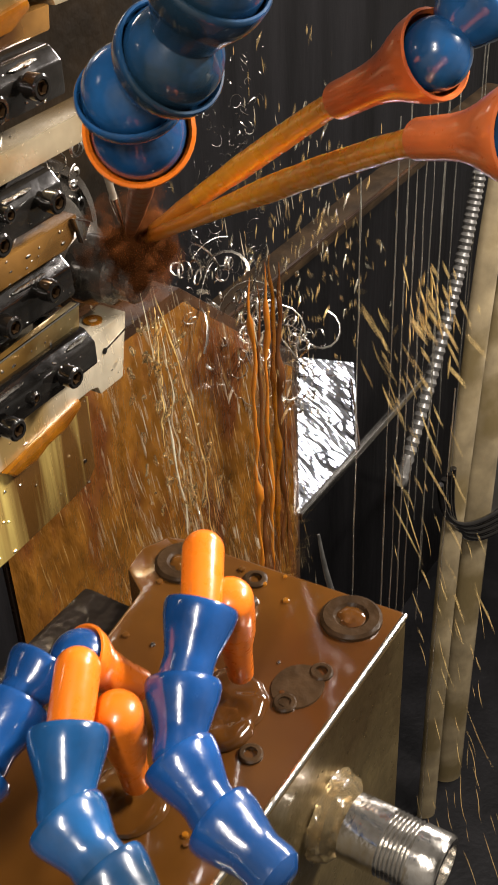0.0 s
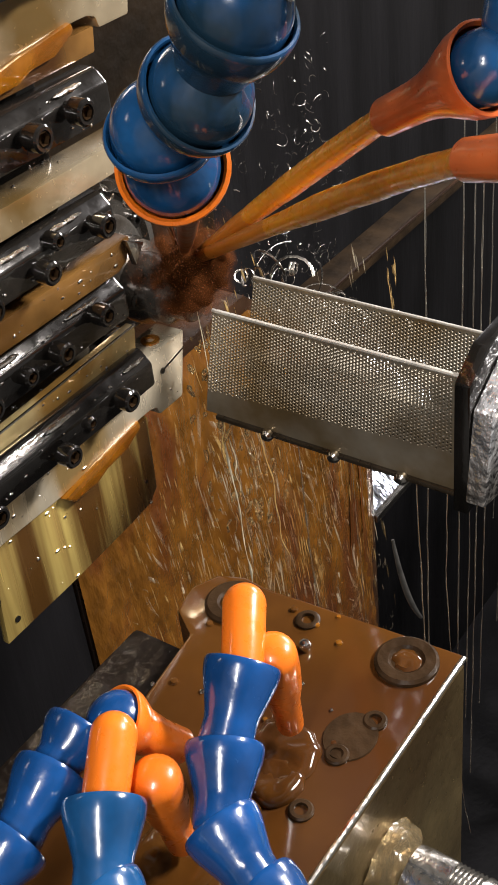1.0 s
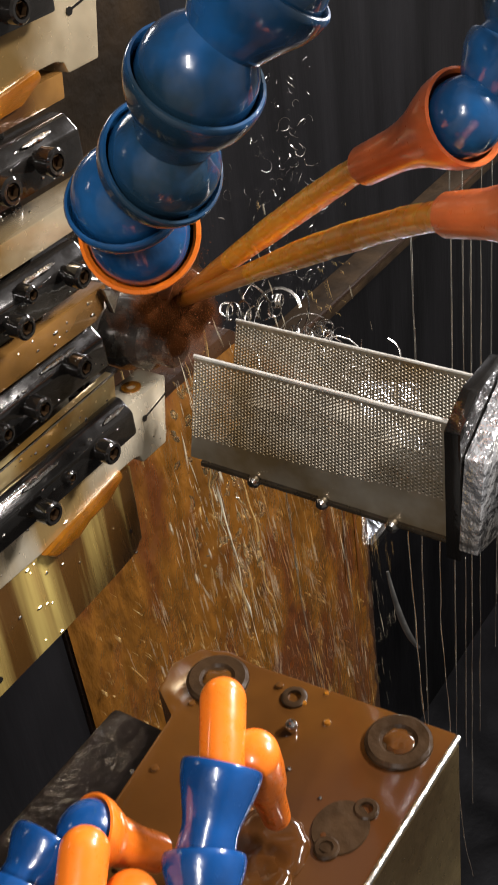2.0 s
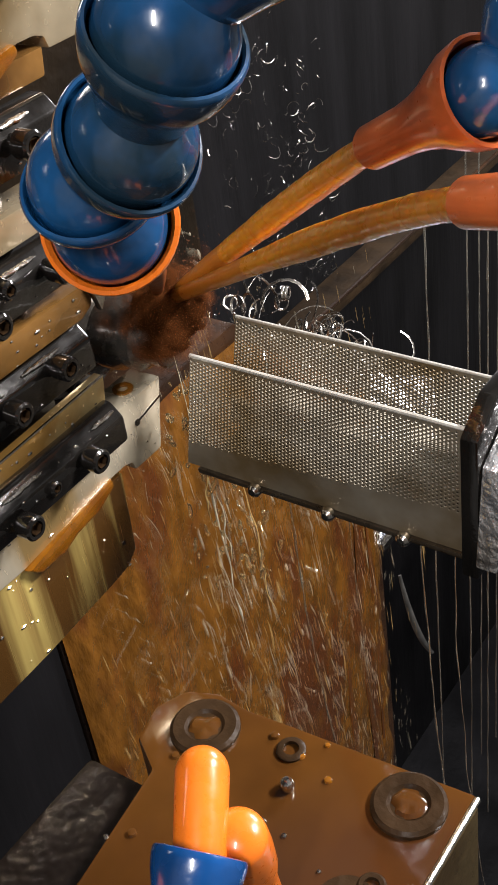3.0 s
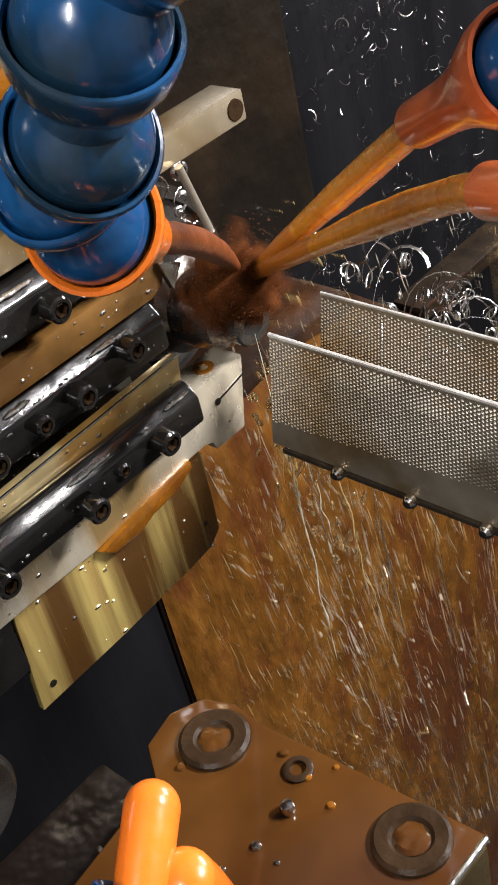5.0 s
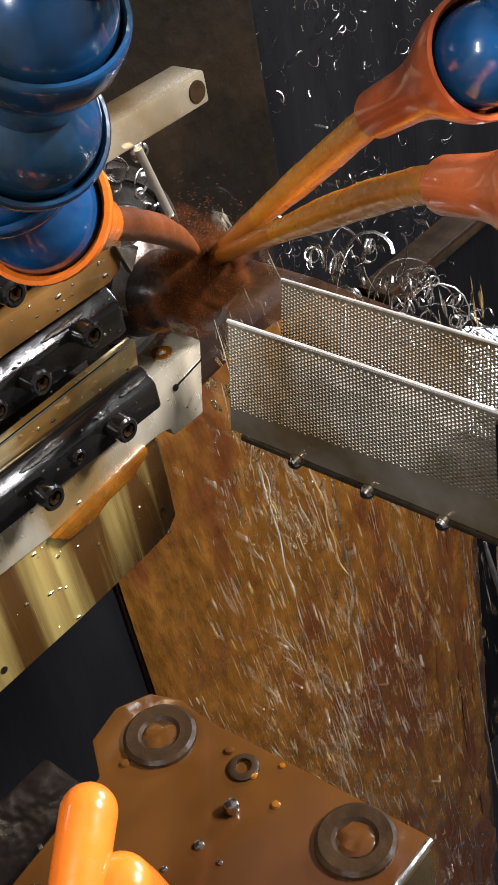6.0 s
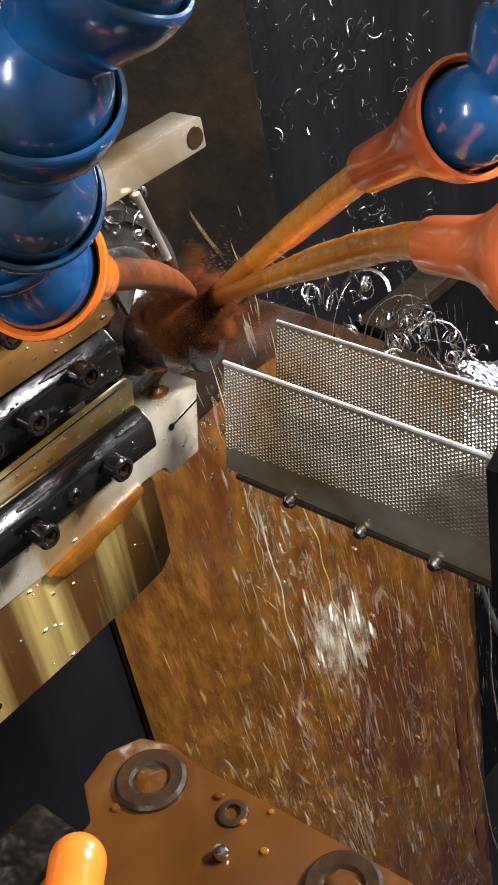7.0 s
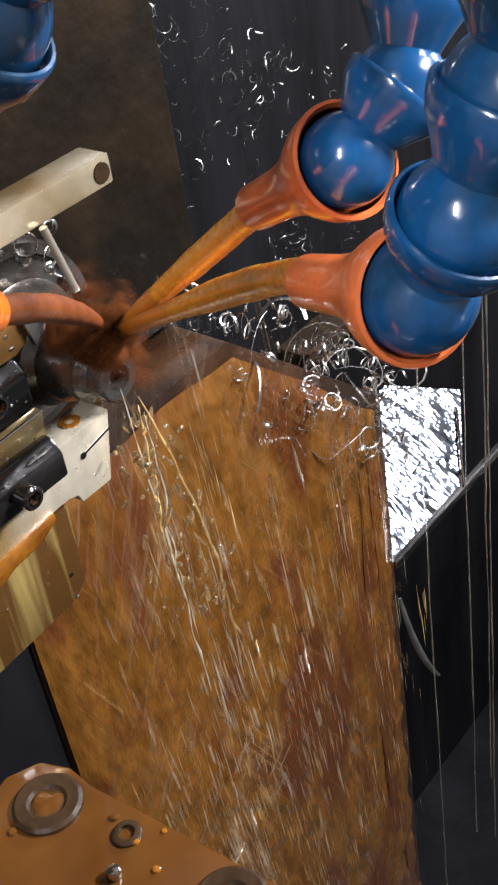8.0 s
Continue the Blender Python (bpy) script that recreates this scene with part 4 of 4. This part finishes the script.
# ---- things at the back ----
def background():
    ob = thing("guide_rail", "brown oil-stained rail along the recess", "rail")
    part("beam", box((-0.45, 0.53, -0.306), (-0.418, 1.2, -0.293), 0.003), RAIL, ob)
    part("edge_strip", box((-0.4195, 0.531, -0.2945), (-0.4165, 1.19, -0.2915), 0.0008), CAST_BODY, ob, "worn upper edge")
    for pts, r in (([(-0.30, 0.90, -0.18), (-0.30, 0.862, -0.30), (-0.30, 0.842, -0.45), (-0.30, 0.815, -0.72), (-0.30, 0.81, -1.0), (-0.30, 0.81, -1.6)], 0.014),
                   ([(-0.30, 0.99, -0.30), (-0.30, 0.905, -0.52), (-0.30, 0.90, -0.70), (-0.30, 0.89, -1.0), (-0.30, 0.89, -1.6)], 0.020)):
        smooth = [q for a, b, c in zip(pts, pts[1:], pts[2:]) for q in curve((Vector(a) + Vector(b)) / 2, b, (Vector(b) + Vector(c)) / 2, 6)]
        t = thing("cable", "beige oil-stained cable hanging at the back", "cable", group="cables")
        part("jacket", sweep(smooth, r, 14, flat=0.6), BEIGE, t)
    t = thing("conduit", "grey corrugated conduit at the back", "conduit")
    c = curve((-0.30, 0.815, -0.22), (-0.30, 0.79, -0.34), (-0.30, 0.66, -0.52), 90) + [Vector((-0.30 - 0.0038 * i, 0.66 + 0.0083 * i, -0.52 - 0.0073 * i)) for i in range(1, 60)]
    part("corrugated_tube", sweep(c, [0.0075 if i % 2 else 0.0058 for i in range(len(c))], 12), CONDUIT, t)
    for k in range(4):
        t = thing("cable", "black glossy cable looped at the back", "cable", group="cables")
        part("jacket", sweep(curve((-0.30, 0.77 + 0.012 * k, -0.60), (-0.30, 0.79, -0.74 - 0.012 * k), (-0.25, 0.98, -0.72 - 0.012 * k), 20), 0.004, 10), BLACK_OX, t)


background()


def knob():
    ob = thing("ribbed_ring", "grey ribbed steel ring low beside the tools", "ring")
    m = along((-0.215, -0.040, -0.105), (1, -0.040, -0.105))
    prof = [(0.014, 0.0)]
    for k in range(9):
        prof += [(0.0245, 0.001 + 0.0022 * k), (0.0245, 0.0022 + 0.0022 * k), (0.0235, 0.0025 + 0.0022 * k), (0.0235, 0.0030 + 0.0022 * k)]
    prof += [(0.022, 0.022), (0.014, 0.022), (0.014, 0.0)]
    part("body", revolve(prof, 60, m), CHUCK, ob)
    part("hub", revolve([(0.0138, -0.03), (0.0138, 0.016), (0.006, 0.016), (0.006, 0.010), (0, 0.010)], 30, m), BLACK_OX, ob)


knob()


def puddles():
    rng = random.Random(3)
    for x, y, r in ((-0.0255, -0.0520, 0.0085), (-0.0215, -0.0600, 0.0060), (-0.0300, -0.0900, 0.0085), (-0.0240, -0.0730, 0.0050)):
        bm = revolve([(r * 1.25, 0.0), (r * 1.2, 0.0008), (r * 1.05, 0.0016), (r * 0.8, 0.0019), (r * 0.5, 0.0016), (r * 0.3, 0.0018), (0, 0.0016)], 28, Matrix.Translation((x, y, 0.0002)))
        tagged(part("oil_puddle", lumpy(bm, 0.0014, 220), BLOCK_TOP), "brown lump of oil welling up round a nozzle on the block", "oil puddle", group="oil puddles")
    for k in range(26):
        x, y, r = rng.uniform(-0.070, -0.004), rng.uniform(-0.095, -0.004), rng.uniform(0.0005, 0.0013)
        tagged(part("oil_drop", revolve([(r, 0.0), (r * 0.8, r * 0.5), (0, r * 0.75)], 12, Matrix.Translation((x, y, 0.0001))), rng.choice((AMBER, BLOCK_TOP, STEEL))), "small drop on the oily block", "oil drop", group="drops on the block")


puddles()


def beads():
    rng = random.Random(17)
    bm = bmesh.new()
    places = ((-0.2078, -0.02, 0.118, -0.046, -0.031), (-0.2138, -0.02, 0.115, -0.012, 0.005), (-0.2128, -0.02, 0.115, 0.028, 0.044), (-0.2088, 0.0, 0.12, 0.076, 0.093),
              (-0.2178, 0.0, 0.15, -0.072, -0.050), (-0.2148, 0.0, 0.12, 0.009, 0.021), (-0.2203, 0.02, 0.12, -0.120, -0.075), (-0.2168, 0.0, 0.12, -0.033, -0.024))
    for k in range(200):
        x, y0, y1, z0, z1 = places[k % len(places)]
        r = rng.choice((0.0002, 0.0003, 0.0005, 0.0008))
        c = Matrix.Translation((x, rng.uniform(y0, y1), rng.uniform(z0, z1))) @ Matrix.Diagonal((0.7, rng.uniform(0.8, 2.2), 1, 1))
        bmesh.ops.create_icosphere(bm, subdivisions=1, radius=r, matrix=c)
    for k in range(80):
        c = Matrix.Translation((rng.uniform(-0.234, -0.224), rng.uniform(0.0, 0.11), rng.choice((-0.0258, 0.0218, 0.0612))))
        bmesh.ops.create_icosphere(bm, subdivisions=1, radius=rng.choice((0.0003, 0.0005, 0.0009)), matrix=c)
    tagged(part("oil_beads", bm, STEEL), "glinting beads of oil clinging to the tools", "oil beads", kind="stuff")


beads()


def motions():
    rows = [(0.0, 0.34), (0.3, 0.24), (0.4, 0.160), (0.5, 0.078), (0.6, 0.014), (0.7, 0.0), (1.0, 0.0), (7.15, 0.0), (7.3, 0.052), (7.4, 0.128), (7.5, 0.215), (7.65, 0.32), (8.0, 0.36)]
    walk(BASKET, [(t, pose(x, 0, 0)) for t, x in rows])
    for p, rest, low in JET_PIECES:
        mid = rest.lerp(low, 0.5)
        walk(p, [(0.0, rest), (7.3, rest), (7.4, mid), (7.48, low), (7.62, low), (7.72, mid), (7.8, rest), (8.0, rest)])
    x, y, z = -0.210, 0.159, -0.004
    walk(BURST, [(0.0, pose(x, y, z)), (7.32, pose(x, y, z)), (7.40, pose(x, y + 0.01, z - 0.03)), (7.48, pose(-0.300, 0.340, -0.225)), (7.54, pose(-0.310, 0.350, -0.26)),
                 (7.62, pose(-0.315, 0.340, -0.38)), (7.70, pose(-0.30, 0.25, -0.15)), (7.78, pose(x, y, z)), (8.0, pose(x, y, z))])
    walk(FLUNG, [(0.0, pose(0, 0, 0)), (0.1, pose(0.004, 0, -0.05)), (0.2, pose(0.010, 0, -0.14)), (0.3, pose(0.016, 0, -0.27)), (0.4, pose(0.02, 0, -0.42)), (0.5, pose(0.02, 0, -0.56)), (0.7, pose(0.02, 0, -1.05)), (8.0, pose(0.02, 0, -1.05))])
    walk(VEIL, [(0.0, pose(0, 0, 0)), (0.1, pose(0, 0.002, -0.05)), (0.2, pose(0, 0.004, -0.13)), (0.3, pose(0, 0.006, -0.24)), (0.4, pose(0, 0.008, -0.38)), (0.6, pose(0, 0.01, -0.75)), (0.8, pose(0, 0.01, -1.35)), (8.0, pose(0, 0.01, -1.35))])
    # the mist churns
    turn = Vector((1.0, 0.3, 0.5)).normalized()
    walk(MIST_CORE, [(k * 0.032, Matrix.Rotation(radians(80.0 * k), 4, turn)) for k in range(251)])
    turn = Vector((1.0, -0.2, 0.1)).normalized()
    walk(MIST_FINE, [(k * 0.0334, Matrix.Rotation(radians(9.0 * k), 4, turn)) for k in range(240)])
    for ob, at, ph in STRANDS:
        rows = [(0.1 * k, pose(*at, 5 * noise.noise(Vector((ph, k * 0.9, 1))), 4 * noise.noise(Vector((ph, k * 0.9, 5))), 50 * noise.noise(Vector((ph, k * 0.5, 9))))) for k in range(81)]
        walk(ob, rows)
    walk(SPLASH, [(0.0, pose(-0.385, 0.44, -0.40)), (6.80, pose(-0.385, 0.44, -0.40)), (6.90, pose(-0.285, 0.255, -0.224)), (7.00, pose(-0.270, 0.267, -0.324)), (7.10, pose(-0.275, 0.277, -0.444)), (7.17, pose(-0.385, 0.36, -0.52)), (7.30, pose(-0.385, 0.40, -0.40)), (7.40, pose(-0.27, 0.350, -0.44)), (7.50, pose(-0.20, 0.316, -0.488)), (7.60, pose(-0.17, 0.315, -0.57)), (7.70, pose(-0.14, 0.32, -0.78)), (7.95, pose(-0.12, 0.32, -1.5)), (8.0, pose(-0.12, 0.32, -1.6))])
    # falling oil: down the front, back up inside the casting
    for ob, phase, near in SPRAYS:
        top, low, back, cycle = (-0.05 if near else -0.17), (-0.30 if near else -0.46), (-0.170 if near else -0.088), 0.31
        keys = ((0.0, 0.0, 0.0, top), (0.20, 0.0, 0.03, low), (0.235, back, 0.03, low - 0.03), (0.28, back, 0.0, top), (0.31, 0.0, 0.0, top))

        def state(t):
            u = (t - phase) % cycle
            for (a, xa, ya, za), (b, xb, yb, zb) in zip(keys, keys[1:]):
                if a <= u <= b:
                    q = (u - a) / (b - a)
                    return pose(xa + q * (xb - xa), ya + q * (yb - ya), za + q * (zb - za))

        times = sorted(phase + cycle * k + key[0] for k in range(-2, 28) for key in keys[:4])
        clean = [(0.0, state(0.0))] + [(t, state(t + 1e-6)) for t in times if 0.034 < t < 7.966] + [(8.0, state(8.0))]
        walk(ob, clean)


motions()
